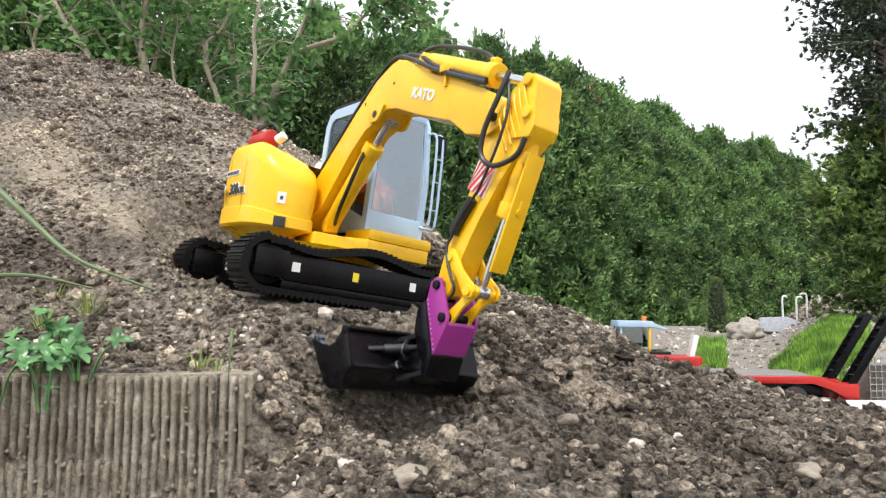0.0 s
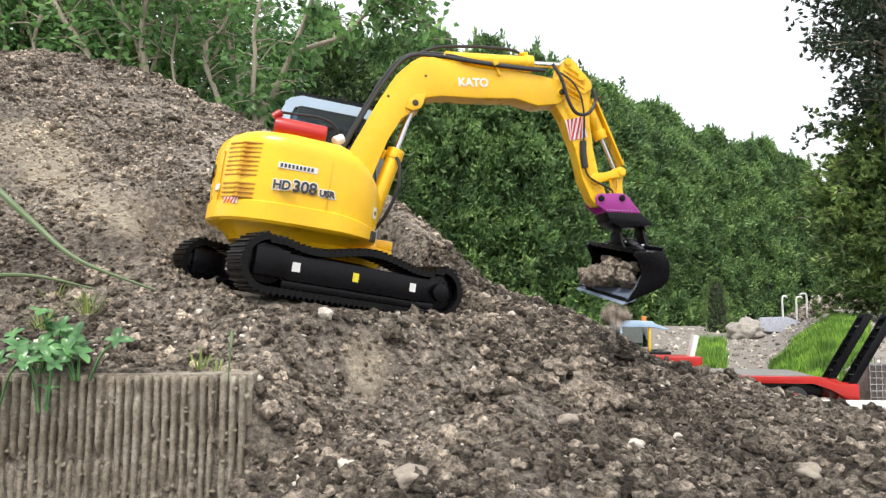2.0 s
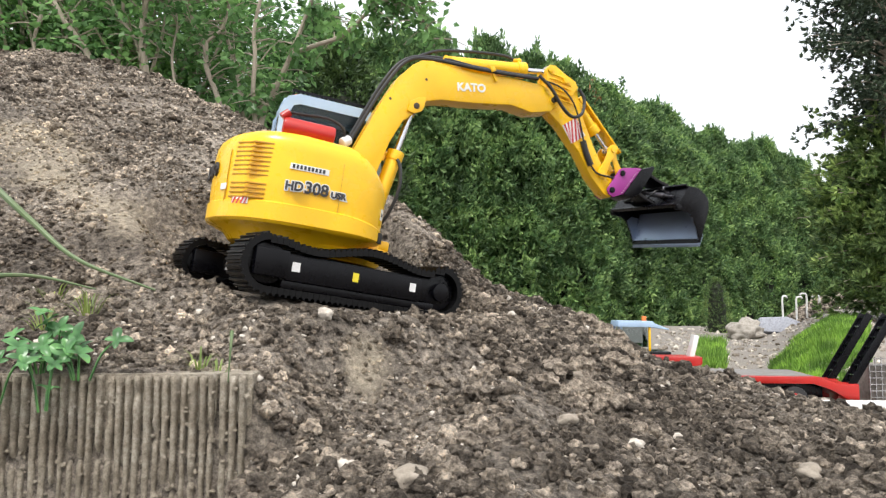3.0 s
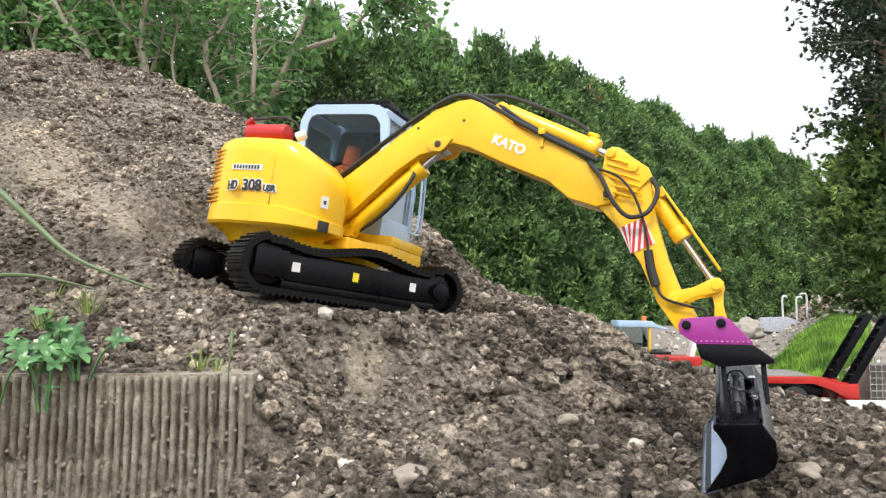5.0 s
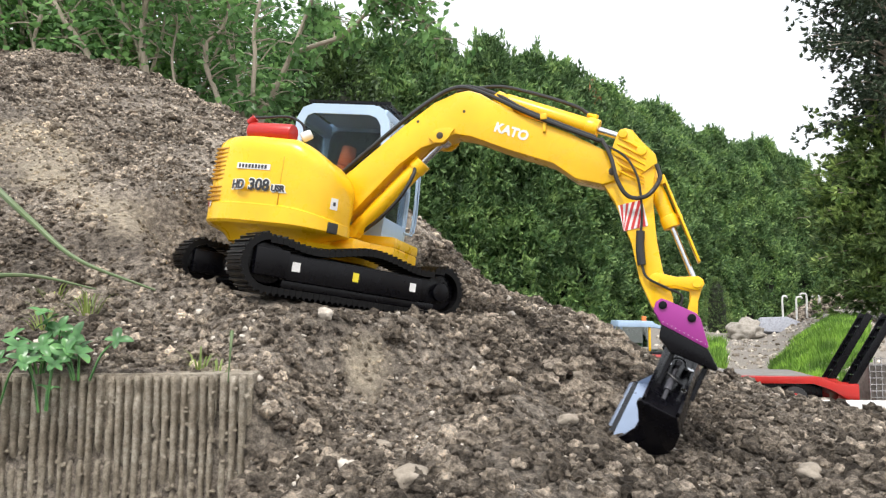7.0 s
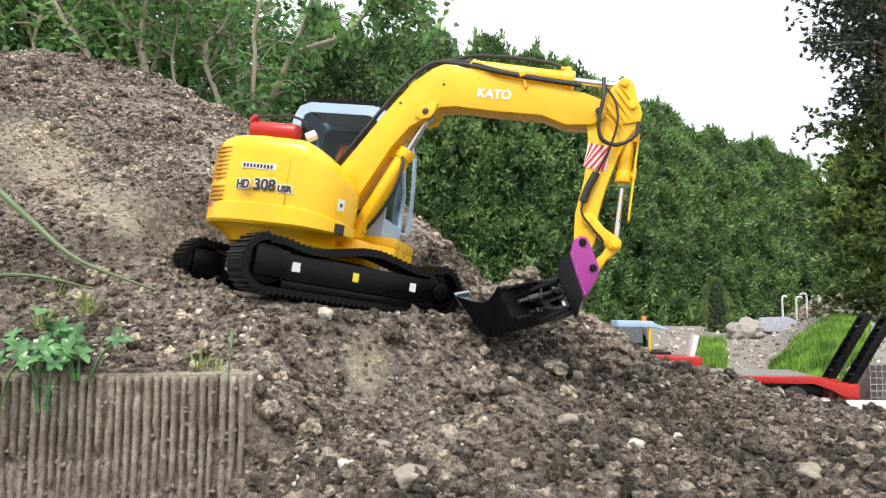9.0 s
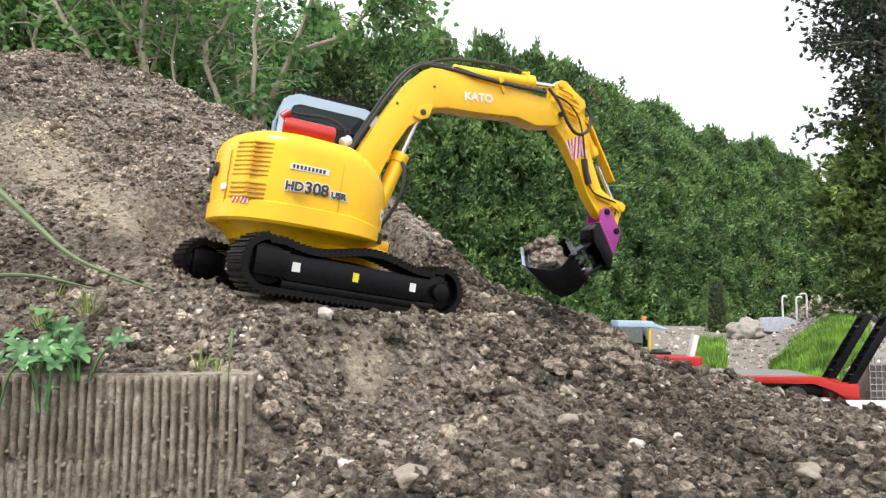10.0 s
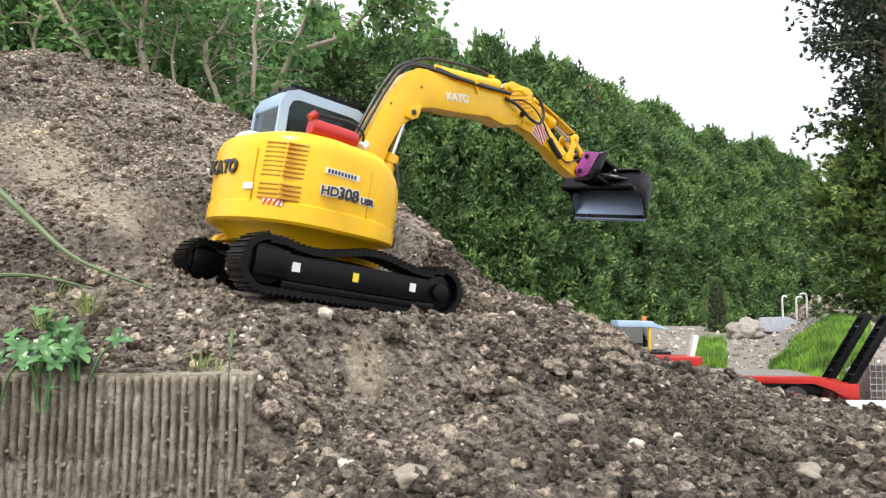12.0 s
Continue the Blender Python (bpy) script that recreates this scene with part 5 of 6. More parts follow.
# a thicket of bare-legged stems
thicket = new("shrub")
nr = np.random.default_rng(67)
leaves = []
for pts, r in [([(-1.12, 2.28, 0.961), (-1.156, 2.28, 1.034), (-1.202, 2.28, 1.125), (-1.257, 2.28, 1.189), (-1.321, 2.28, 1.307)], 0.012),
         ([(-0.97, 2.28, 0.924), (-0.983, 2.28, 1.016), (-0.998, 2.28, 1.125), (-0.992, 2.28, 1.235), (-0.979, 2.28, 1.326)], 0.014),
         ([(-0.992, 2.28, 1.007), (-1.02, 2.28, 1.125), (-1.083, 2.28, 1.216), (-1.12, 2.28, 1.307)], 0.006),
         ([(-0.728, 2.28, 0.87), (-0.746, 2.28, 0.943), (-0.782, 2.28, 1.034), (-0.788, 2.28, 1.125), (-0.819, 2.28, 1.152), (-0.846, 2.28, 1.253)], 0.01),
         ([(-0.788, 2.28, 1.116), (-0.737, 2.28, 1.162), (-0.711, 2.28, 1.235), (-0.7, 2.28, 1.307)], 0.006),
         ([(-0.613, 2.28, 0.815), (-0.626, 2.28, 0.943), (-0.622, 2.28, 1.07), (-0.627, 2.28, 1.162), (-0.6, 2.28, 1.307)], 0.009),
         ([(-0.883, 2.28, 0.961), (-0.897, 2.28, 1.07), (-0.883, 2.28, 1.18), (-0.901, 2.28, 1.289)], 0.005),
         ([(-1.339, 2.28, 1.034), (-1.357, 2.28, 1.125), (-1.335, 2.28, 1.216), (-1.348, 2.28, 1.307)], 0.007)]:
    bm = bmesh.new()
    tube(bm, pts, r, 8, 5, r * 0.6)
    part("stem", bm, BARK, thicket)
    line = glide(pts, 5)
    for k in range(len(line) // 3, len(line)):
        base = np.array(line[k])
        tip = base + unit([nr.normal(), nr.normal() * 0.7, nr.uniform(-0.2, 0.9)]) * nr.uniform(0.06, 0.16)
        bm = bmesh.new()
        tube(bm, [base, (base + tip) / 2 + (0, 0, 0.012), tip], 0.003, 5, 3, 0.001)
        part("twig", bm, BARK, thicket)
        for _ in range(7):
            q = base + (tip - base) * nr.uniform(0.4, 1.2) + nr.normal(size=3) * 0.025
            d = unit([nr.normal() * 0.7, nr.normal() * 0.7, nr.uniform(-1.1, 0.1)])
            leaves.append((q, d, unit(np.cross(d, nr.normal(size=3) + (0, 1.2, 0.6))), nr.uniform(0.02, 0.036), nr.uniform(0.012, 0.02)))
blades(leaves, LEAF, "leaves", thicket, 0.12)
tagged(thicket, "thicket of grey-brown bare stems with sparse green leaves", "shrub", "shrubs behind the heap")

# weeds by the block, grass blades, long stalks
def weed(seed, count, leaf):
    """Rosettes of rounded leaves on short stalks, turned to the light."""
    rng = np.random.default_rng(seed)
    plant = new("weed")
    for k in range(count):
        a, r = rng.uniform(0, 6.2832), rng.uniform(0.004, 0.03)
        top = np.array([r * math.cos(a), r * math.sin(a) * 0.4 - 0.004, rng.uniform(0.004, 0.03)])
        bm = bmesh.new()
        tube(bm, [(0.3 * top[0], 0.3 * top[1], -0.004), 0.6 * top, top], 0.0008, 5, 3)
        part("stalk", bm, WEED, plant)
        lay = pose(*top, 38 + rng.uniform(-34, 30), rng.uniform(-38, 38), 0)
        for j in range(4):
            b = 90 * j + rng.uniform(-20, 20) + 30 * k
            ln = leaf * rng.uniform(0.55, 0.98)
            wd = ln * rng.uniform(0.5, 0.66)
            bm = bmesh.new()
            rows = []
            for i in range(7):
                t = i / 6
                w = wd * 0.5 * math.sin(math.pi * min(1, t * 0.9 + 0.08)) ** 0.65
                bend = 0.42 * ln * t - 0.35 * ln * t * t
                rows.append([bm.verts.new((ln * t, s * w, bend + abs(s) * w * 0.3)) for s in (-1, -0.5, 0, 0.5, 1)])
            for p, q in zip(rows, rows[1:]):
                for s in range(4):
                    bm.faces.new((p[s], p[s + 1], q[s + 1], q[s]))
            bm.transform(lay @ pose(0, 0, 0, 0, 0, b))
            part("leaf", bm, WEED, plant)
    return plant


for k, (x, y, c, lf, up) in enumerate(((-0.268, 0.474, 6, 0.0125, 0.002), (-0.240, 0.470, 6, 0.0125, 0.000), (-0.291, 0.462, 5, 0.0115, -0.014), (-0.2535, 0.456, 3, 0.0105, -0.018), (-0.262, 0.485, 6, 0.012, 0.010))):
    plant = weed(300 + k, c, lf)
    plant.matrix_world = pose(x, y, max(BLOCK_TOP, mound(x, y)) + up, 0, 0, 0)
    tagged(plant, "small weed with fresh green rounded leaves over the block", "weed", "weeds by the block")


def tuft(seed, count, length, spread, width=0.002):
    rng = np.random.default_rng(seed)
    bm = bmesh.new()
    for _ in range(count):
        a = rng.uniform(0, 6.2832)
        r, ln = rng.uniform(0.3, 1) * spread, length * rng.uniform(0.5, 1.1)
        w = Vector((-math.sin(a), math.cos(a), 0)) * width / 2
        line = glide([(0.15 * r * math.cos(a), 0.15 * r * math.sin(a), -0.003), (0.5 * r * math.cos(a), 0.5 * r * math.sin(a), ln * 0.7), (r * math.cos(a), r * math.sin(a), ln * rng.uniform(0.4, 1.0))], 4)
        rows = [(bm.verts.new(q - w * (1 - i / len(line))), bm.verts.new(q + w * (1 - i / len(line)))) for i, q in enumerate(line)]
        for p, q in zip(rows, rows[1:]):
            bm.faces.new((p[0], p[1], q[1], q[0]))
    return bm


for k, (x, y, c, ln, sp) in enumerate(((-0.170, 0.499, 10, 0.022, 0.032), (-0.155, 0.491, 7, 0.016, 0.026), (-0.30, 0.60, 16, 0.024, 0.042), (-0.32, 0.57, 13, 0.024, 0.04), (-0.34, 0.62, 12, 0.02, 0.036))):
    ob = part("grass_tuft", tuft(70 + k, c, ln, sp), DRY_GRASS, smooth=False)
    ob.matrix_world = pose(x, y, mound(x, y))
    tagged(ob, "thin tuft of yellow-green grass rooted in the soil", "grass", "grass tufts on the heap")
for pts, r in (([(-0.42, 0.62, 0.375), (-0.35, 0.595, 0.322), (-0.30, 0.58, 0.287), (-0.232, 0.57, 0.262)], 0.0034), ([(-0.36, 0.54, 0.272), (-0.31, 0.535, 0.272), (-0.265, 0.54, 0.262)], 0.0022), ([(-0.142, 0.478, 0.232), (-0.139, 0.466, 0.222), (-0.1395, 0.4635, 0.2)], 0.0014)):
    bm = bmesh.new()
    tube(bm, [(x, y, max(z, mound(x, y) + 0.003) if z > 0.21 else z) for x, y, z in pts], r, 7, 6, r * 0.25)
    tagged(part("grass_stalk", bm, STALK), "long green stalk lying across the soil", "stalk", "stalks on the heap")

# ---------------------------------------------------------------- the far yard
def yard(x, y):
    bank = max(0.0, min(1.0, (x / y - 0.445) / 0.115)) * max(0.0, min(1.0, (y - 1.98) / 0.45))
    rise = max(0.0, min(1.0, (y - 2.0) / 2.6))
    return -0.015 + 0.1 * rise + 0.16 * bank * bank * (3 - 2 * bank) + 0.012 * noise.noise((x * 5, y * 5, 0.4)) + 0.005 * noise.noise((x * 21, y * 21, 0.7))


yard_sheet = grid_sheet("gravel_yard", 0.2, 4.6, 1.35, 5.6, 110, 110, yard, GRAVEL)
tagged(yard_sheet, "pale stony ground rising towards the hedge", "gravel", kind="structure")
rng = random.Random(17)
spots = []
for _ in range(2600):
    y = 1.6 + 3.2 * rng.random() ** 1.4
    x = rng.uniform(0.3, 0.75) * y
    spots.append((x, y, yard(x, y), 0.006 * (0.5 + rng.random() ** 2 * 2.4), 1))
heaped("gravel_stones", spots, PEBBLES, "pale stones strewn over the yard", "gravel", sink=0.3)


def turf(name, test, count, length, seed):
    rng, nr = random.Random(seed), np.random.default_rng(seed)
    leaves = []
    while len(leaves) < count:
        y = rng.uniform(1.9, 4.2)
        x = rng.uniform(0.25, 0.72) * y
        if not test(x, y):
            continue
        d = unit([rng.gauss(0, 0.3), rng.gauss(0, 0.3), 1])
        leaves.append(((x, y, yard(x, y) - 0.004), d, unit(np.cross(d, nr.normal(size=3))), length * rng.uniform(0.5, 1.2), 0.0045))
    ob = blades(leaves, GRASS, name, None)
    return tagged(ob, "fresh bright green grass on the bank", "grass", kind="stuff")


turf("bank_grass", lambda x, y: 2.02 < y < 3.1 and x / y > 0.452 + 0.012 * math.sin(9 * y) + 0.03 * (y - 2.0) and x < 0.6 * y, 15000, 0.035, 21)
turf("path_edge_grass", lambda x, y: 2.6 < y < 3.6 and abs(x - 0.375 * y) < 0.035 * y * 0.6, 2600, 0.06, 22)


def rock(name, x, y, z, size, seed, material, label):
    vs, fs = lump_shape(seed, 4, 0.35)
    ob = raw(name, (vs * np.array(size)).tolist(), fs.tolist(), material, smooth=True)
    ob.matrix_world = pose(x, y, z)
    return tagged(ob, label, "boulder")


rock("boulder", 1.72, 4.05, yard(1.72, 4.05) + 0.03, (0.1, 0.09, 0.075), 501, BOULDER, "rounded pale boulder at the head of the stony path")
SLATE = stone_coat("blue_grey_slate", (0.3, 0.32, 0.38), (0.4, 0.42, 0.48))
bm = bmesh.new()
slab(bm, [(-0.11, -0.04), (0.1, -0.05), (0.12, 0.02), (0.05, 0.05), (-0.1, 0.045)], -0.03, 0.03, 0.008)
ob = part("stone_slab", bm, SLATE)
ob.matrix_world = pose(1.93, 4.1, yard(1.93, 4.1) + 0.04, -20, 0, -8)
tagged(ob, "blue-grey stone slab leaning beside the boulder", "stone slab")
spots = []
for _ in range(900):
    a, r = rng.uniform(0, 6.283), rng.random() ** 0.5
    x, y = 2.28 + 0.42 * r * math.cos(a), 4.25 + 0.25 * r * math.sin(a)
    spots.append((x, y, yard(x, y) + 0.07 * (1 - r * r), 0.012 * rng.uniform(0.5, 1.8), 1))
heaped("rubble_heap", spots, CLODS, "low heap of brown earth and rubble", "rubble")
for x, y, h, w in ((1.965, 4.1, 0.30, 0.022), (2.045, 4.1, 0.295, 0.03), (2.105, 4.1, 0.315, -0.03), (2.19, 4.12, 0.305, -0.035)):
    z = yard(x, y) - 0.01
    e = math.copysign(0.01, w)
    bm = bmesh.new()
    tube(bm, [(x, y, z), (x, y, (z + h) / 2), (x, y, h - 0.012), (x + e, y, h), (x + w, y, h), (x + w + e * 0.5, y + 0.004, h - 0.008)], 0.0055, 8, 3)
    tagged(part("bent_pipe", bm, WHITE), "bent white pipe standing in the rubble", "pipe", "white pipes in the rubble")
bush = conifer(0.36, 0.085, 500, 10, 77, CONIFER_MID)
bush.matrix_world = pose(1.72, 4.45, yard(1.72, 4.45) - 0.02)
tagged(bush, "small grey-green conifer in front of the hedge", "conifer")

# the model low-loader with its ramps up
trailer = new("low_loader_trailer")
tagged(trailer, "red model low-loader trailer with black ramps raised", "trailer")
TY = 1.84
bm = bmesh.new()
slab(bm, [(-0.13, 0.083), (0.17, 0.083), (0.215, 0.068), (0.26, 0.064), (0.26, 0.03), (0.235, 0.03), (0.2, 0.052), (0.16, 0.066), (-0.13, 0.066)], -0.1, 0.1, 0.002)
part("bed", bm, RED, trailer)
bm = bmesh.new()
box(bm, -0.12, 0.165, -0.085, 0.085, 0.0825, 0.0842, 0.0004)
part("deck", bm, coat("worn_grey_deck", (0.2, 0.19, 0.18), 0.6, amount=0.5), trailer, "worn grey deck")
bm = bmesh.new()
box(bm, -0.11, 0.19, -0.07, 0.07, 0.03, 0.0655, 0.003)
part("chassis", bm, BLACK, trailer, "black underframe")
for x in (-0.035, 0.045, 0.115):
    for y in (-0.088, 0.088):
        bm = bmesh.new()
        rod(bm, (x, y - 0.014, 0.03), (x, y + 0.014, 0.03), 0.03, sides=28, bevel=0.004)
        wheel = part("wheel", bm, RUBBER, trailer)
        bm = bmesh.new()
        rod(bm, (x, y - 0.0155, 0.03), (x, y + 0.0155, 0.03), 0.014, sides=18, bevel=0.002)
        part("rim", bm, RED, wheel)
for y in (-0.06, 0.06):
    lay = pose(0.232, y, 0.026, 0, -59, 0)
    bm = bmesh.new()
    for s in (-0.021, 0.017):
        box(bm, 0.0, 0.24, s, s + 0.004, -0.008, 0.009, 0.001, lay)
    box(bm, 0.005, 0.235, -0.018, 0.018, -0.002, 0.001, 0.0004, lay)
    ramp = part("ramp", bm, BLACK, trailer, "black ladder-like loading ramp")
    for k in range(9):
        bm = bmesh.new()
        x = 0.012 + k * 0.0265
        box(bm, x, x + 0.004, -0.018, 0.018, 0.0012, 0.006, 0.0004, lay)
        part("rung", bm, STEEL if k in (2, 7) else BLACK, ramp)
    bm = bmesh.new()
    box(bm, -0.02, 0.03, y - 0.026, y + 0.026, 0.022, 0.07, 0.003)
    bm.transform(Matrix.Translation((0.238, 0, -0.004)))
    part("ramp_hinge", bm, RED, trailer)
bm = bmesh.new()
slab(bm, [(-0.2, 0.105), (-0.2, 0.124), (-0.085, 0.124), (-0.085, 0.110), (-0.105, 0.068), (-0.128, 0.068), (-0.128, 0.105)], -0.045, 0.045, 0.003)
part("gooseneck", bm, RED, trailer)
bm = bmesh.new()
box(bm, -0.004, 0.008, -0.022, 0.022, 0.0, 0.058, 0.002, pose(-0.108, 0, 0.122, 0, 14, 0))
part("headboard", bm, WHITE, trailer, "white headboard")
trailer.matrix_world = pose(0.748, TY, -0.006, 0, 0, -7)

# the cab of another model behind the heap
loader = new("model_loader")
tagged(loader, "small model loader with pale roof, seen behind the heap", "model vehicle")
bm = bmesh.new()
slab(bm, [(-0.075, 0.12), (-0.07, 0.142), (0.055, 0.14), (0.062, 0.132), (0.115, 0.112), (0.115, 0.108), (0.05, 0.118)], -0.06, 0.06, 0.003)
part("roof", bm, CABGREY, loader, "pale blue-white roof with visor")
for x in (-0.06, 0.045):
    for y in (-0.05, 0.05):
        bm = bmesh.new()
        box(bm, x - 0.004, x + 0.004, y - 0.004, y + 0.004, 0.03, 0.121, 0.001)
        part("post", bm, YELLOW if x > 0 else CABGREY, loader)
bm = bmesh.new()
box(bm, -0.054, 0.04, -0.046, 0.046, 0.045, 0.118, 0.002)
part("window", bm, GLASS, loader)
bm = bmesh.new()
rod(bm, (0.04, 0, 0.139), (0.04, 0, 0.158), 0.009, sides=14, bevel=0.002)
part("beacon", bm, ORANGE, loader, "orange beacon")
bm = bmesh.new()
box(bm, -0.12, 0.12, -0.07, 0.07, -0.035, 0.03, 0.008)
part("chassis", bm, BLACK, loader)
for x in (-0.08, 0.08):
    for y in (-0.075, 0.075):
        bm = bmesh.new()
        rod(bm, (x, y - 0.02, -0.03), (x, y + 0.02, -0.03), 0.04, sides=22, bevel=0.006)
        part("wheel", bm, RUBBER, loader)
loader.matrix_world = pose(0.617, 2.3, 0.078, 0, 0, 0)
loader.scale = (0.86, 0.86, 0.86)

# a wire crate and a white plank beside the ramps
crate = new("wire_crate")
tagged(crate, "small grey wire mesh crate standing beside the trailer", "crate")
for k in range(9):
    bm = bmesh.new()
    x = -0.06 + 0.015 * k
    box(bm, x - 0.001, x + 0.001, -0.041, -0.039, 0, 0.12)
    part("wire", bm, STEEL, crate)
for k in range(8):
    bm = bmesh.new()
    z = 0.004 + 0.016 * k
    box(bm, -0.062, 0.062, -0.0432, -0.0412, z - 0.001, z + 0.001)
    part("wire", bm, STEEL, crate)
bm = bmesh.new()
box(bm, -0.06, 0.06, -0.036, 0.04, 0.0, 0.1, 0.003)
part("content", bm, GRAVEL, crate, "pale contents")
crate.matrix_world = pose(1.13, 1.83, 0.0)
bm = bmesh.new()
box(bm, -0.22, 0.22, -0.03, 0.03, 0.0, 0.018, 0.003)
plank = part("plank", bm, WHITE)
plank.matrix_world = pose(1.05, 1.66, 0.008, 0, 0, -4)
tagged(plank, "white plank lying on the ground beside the trailer", "plank")


# ---------------------------------------------------------------- soil that the bucket carries and drops
def loose_clod(seed, size):
    vs, fs = lump_shape(seed, 3, 0.6)
    ob = raw("loose_clod", (vs * size * np.array((1.1, 0.95, 0.85))).tolist(), fs.tolist(), CLODS)
    return tagged(ob, "loose clod of dark brown soil from the bucket", "soil clod", "clods in the bucket")


rng = random.Random(23)
LOADS = []
for load, (grab, drop) in enumerate(((None, 1.92), (7.7, 10.78))):
    for k in range(13):
        size = rng.uniform(0.008, 0.013)
        seat = ((-0.010 + 0.008 * (k % 4) + rng.uniform(-0.003, 0.003)), -0.040 + 0.0066 * k + rng.uniform(-0.003, 0.003), -0.054 + 0.008 * (k % 3))
        LOADS.append((loose_clod(900 + 20 * load + k, size), size, seat, grab, drop + 0.035 * ((k * 5) % 13)))


# ---------------------------------------------------------------- what moves
SLEW = [(0, -52.8), (0.5, -52.0), (1.0, -31.4), (1.5, -8.7), (2.0, 13.8), (2.5, 33.0), (3.0, 20.5), (3.2, 13.5), (4.0, -13), (4.8, -23.0), (5.5, -22.3), (6.0, -21.5), (6.5, -21.2), (7.0, -16.7), (7.5, -15), (9.0, -12.1), (9.5, 5.6), (10.0, 20.6), (10.5, 36.0), (11.0, 44.3), (11.5, 44.1), (12.0, 38.8)]
RAISE = [(0, 4.6), (0.5, 12.5), (1.0, 26.4), (1.5, 30.6), (2.5, 31.2), (3.2, 30.7), (4.0, 17.0), (4.8, 2.6), (5.0, 1.0), (5.5, 0.2), (6.0, 0.3), (6.5, 1.5), (7.0, 6.3), (7.5, 9.5), (8.8, 17.4), (9.5, 23.1), (10.0, 27.6), (10.5, 31.5), (12.0, 31.2)]
REACH = [(0, -57.8), (0.5, -47.6), (1.0, -33.8), (1.5, -19.2), (2.0, -10.4), (2.5, -1.2), (3.0, 6.2), (3.2, 6.4), (4.0, 0), (4.8, -4.9), (5.0, -3.8), (5.5, -0.7), (6.0, -0.9), (6.5, -5.0), (7.0, -14.0), (7.5, -22.6), (8.5, -41), (9.0, -39.8), (9.5, -20.1), (10.0, -2.2), (10.5, 16.3), (11.0, 24.8), (11.5, 30.0), (12.0, 31.0)]
CURL = [(0, -64), (0.5, -99), (1.0, -82), (1.5, -37), (2.0, 11), (2.5, 47), (3.0, 62), (3.2, 64), (4.0, 36), (4.8, 16), (5.0, 10), (5.5, -12), (6.5, -13.5), (7.0, -18.5), (8.0, -50), (9.0, -62.4), (9.5, -53), (10.0, -52.5), (10.5, -24), (11.0, 18), (11.5, 52), (12.0, 64)]
TILT = [(0, 0), (1.0, 4), (1.5, 16), (2.0, 9.5), (2.5, 4.5), (3.2, 6), (4.0, 12), (4.8, 19), (5.0, 20.3), (5.5, 25), (7.0, 26.4), (9.0, 31.5), (9.5, 31), (10.0, 29), (10.5, 25), (11.0, 15), (11.5, 11), (12.0, 6.6)]
FOOT = (-0.0062, 0.0205)
CYL_FOOT = (0.044, 0.013)


def turn(x, z, degrees):
    a = radians(degrees)
    return x * math.cos(a) - z * math.sin(a), x * math.sin(a) + z * math.cos(a)


def in_plane(slew, p, degrees, y=0.0):
    """A pose in the arm's plane: at p, its x axis raised by degrees."""
    return pose(0, 0, 0, 0, 0, slew) @ pose(p[0], y, p[1], 0, -degrees, 0)


def aim(a, b):
    return math.degrees(math.atan2(b[1] - a[1], b[0] - a[0]))


def added(a, b):
    return a[0] + b[0], a[1] + b[1]


def meet(a, ra, b, rb, side):
    """Where circles round a and b cross."""
    dx, dz = b[0] - a[0], b[1] - a[1]
    d = math.hypot(dx, dz)
    k = (ra * ra - rb * rb + d * d) / (2 * d)
    h = math.sqrt(max(ra * ra - k * k, 0.0)) * side
    return a[0] + (k * dx - h * dz) / d, a[1] + (k * dz + h * dx) / d


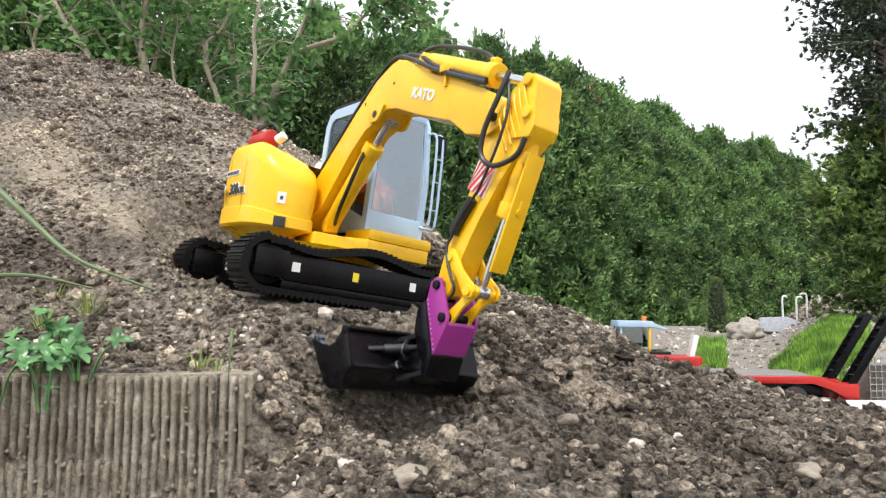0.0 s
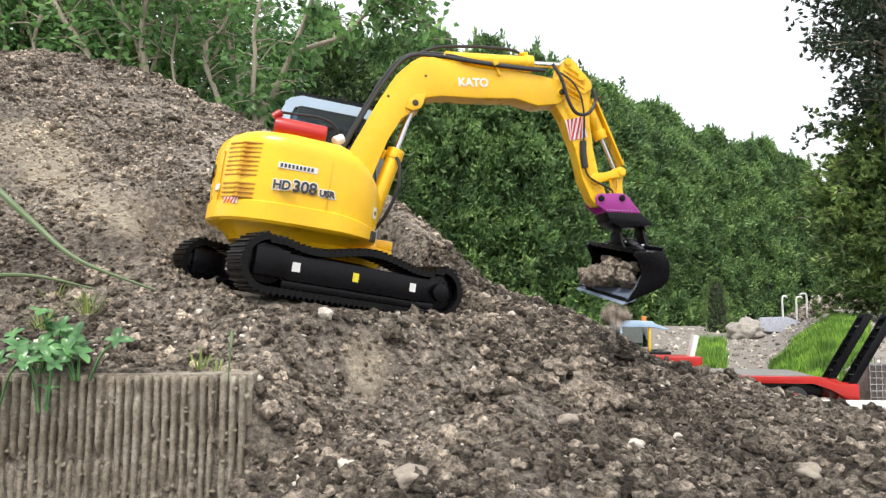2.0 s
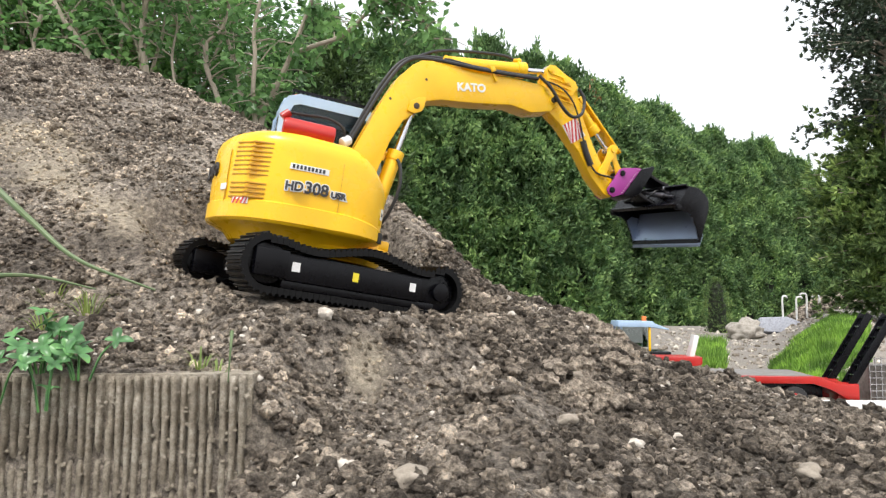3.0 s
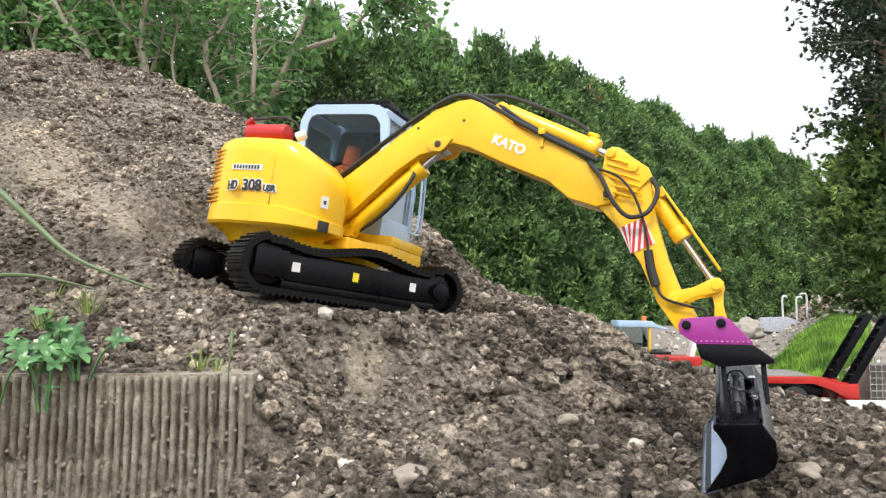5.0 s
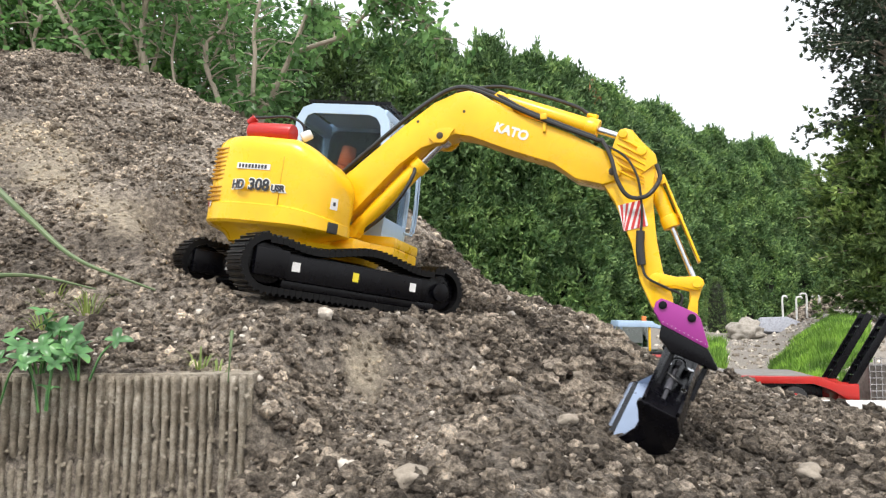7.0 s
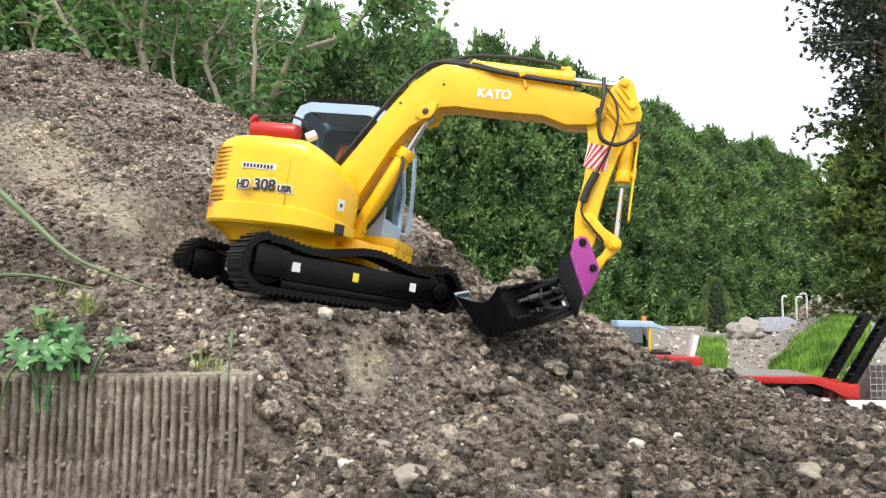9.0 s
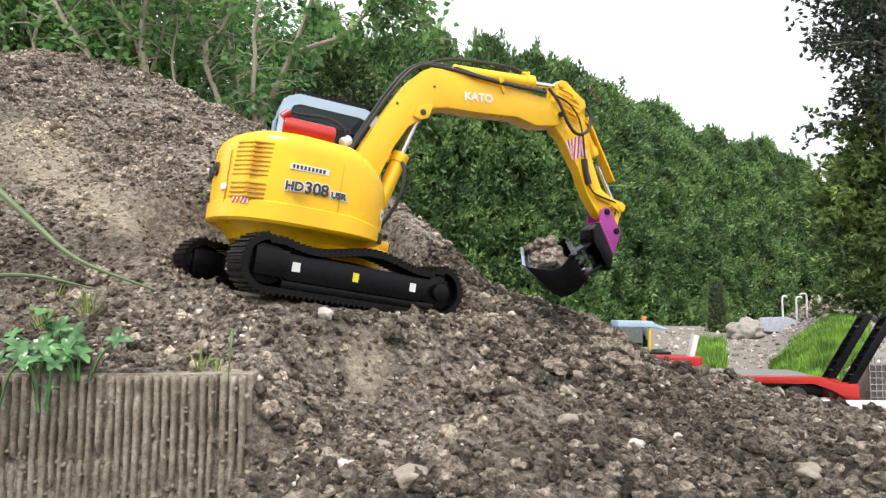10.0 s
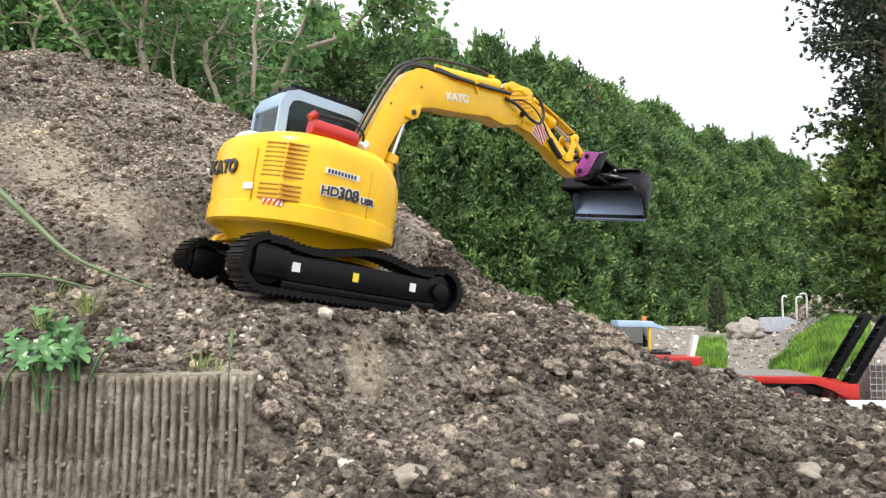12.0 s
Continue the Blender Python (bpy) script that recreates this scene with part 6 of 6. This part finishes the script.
def stance(t):
    """Where each jointed part stands at t seconds, in the excavator's space."""
    slew, up, reach, curl, tilt = (bent(c, t) for c in (SLEW, RAISE, REACH, CURL, TILT))
    out = {upper: pose(0, 0, 0, 0, 0, slew), boom: in_plane(slew, FOOT, up)}
    elbow = added(FOOT, turn(0.3051, 0.0334, up))
    out[stick] = in_plane(slew, elbow, reach)
    wrist = added(elbow, turn(0.08, -0.0983, reach))
    out[coupler] = in_plane(slew, wrist, curl, STICK_Y)
    out[bucket] = out[coupler] @ pose(0.0189, 0, -0.0388) @ pose(0, 0, 0, tilt, 0, 0)
    head = added(FOOT, turn(0.1418, 0.0773, up))
    a = aim(CYL_FOOT, head)
    out[boom_cyl], out[boom_rod] = in_plane(slew, CYL_FOOT, a, BOOM_Y), in_plane(slew, head, a, BOOM_Y)
    back, lug = added(FOOT, turn(0.1995, 0.114, up)), added(elbow, turn(-0.0035, 0.0365, reach))
    a = aim(back, lug)
    out[stick_cyl], out[stick_rod] = in_plane(slew, back, a, BOOM_Y), in_plane(slew, lug, a, BOOM_Y)
    pin2 = added(wrist, turn(0.0258, 0, curl))
    pivot = added(elbow, turn(0.0675, -0.0789, reach))
    joint = meet(pivot, ROCKER, pin2, TIE, 1)
    out[rocker], out[tie] = in_plane(slew, pivot, aim(pivot, joint), STICK_Y), in_plane(slew, joint, aim(joint, pin2), STICK_Y)
    shoulder = added(elbow, turn(0.0175, 0.0262, reach))
    a = aim(shoulder, joint)
    out[bucket_cyl], out[bucket_rod] = in_plane(slew, shoulder, a, STICK_Y), in_plane(slew, joint, a, STICK_Y)
    return out


def settled(p, size):
    return Vector((p.x, p.y, max(mound(p.x, p.y) + size * 0.45, -0.03)))


def clod_rows(times, carried, size, seat, grab, drop):
    """A clod lies, rides in the bucket, falls and lies again."""
    rows, let_go = [], (carried(drop) @ Vector(seat))
    down = settled(let_go, size)
    for t in times:
        if grab is not None and t < grab + 0.5:
            held = carried(max(t, grab)) @ Vector(seat)
            lying = settled(carried(grab) @ Vector(seat), size)
            k = max(0.0, min(1.0, (t - grab) / 0.5))
            p = lying.lerp(held, k * k * (3 - 2 * k))
        elif t <= drop:
            p = carried(t) @ Vector(seat)
        else:
            p = let_go.copy()
            p.z = max(down.z, let_go.z - 4.9 * (t - drop) ** 2)
        rows.append((t, Matrix.Translation(p)))
    return rows


def motions():
    times = [k / 10 for k in range(121)]
    stances = [stance(t) for t in times]
    for ob in stances[0]:
        walk(ob, [(t, s[ob]) for t, s in zip(times, stances)])
    base = excavator.matrix_world.copy()
    for ob, size, seat, grab, drop in LOADS:
        walk(ob, clod_rows(times, lambda t: base @ stance(t)[bucket], size, seat, grab, drop))


motions()
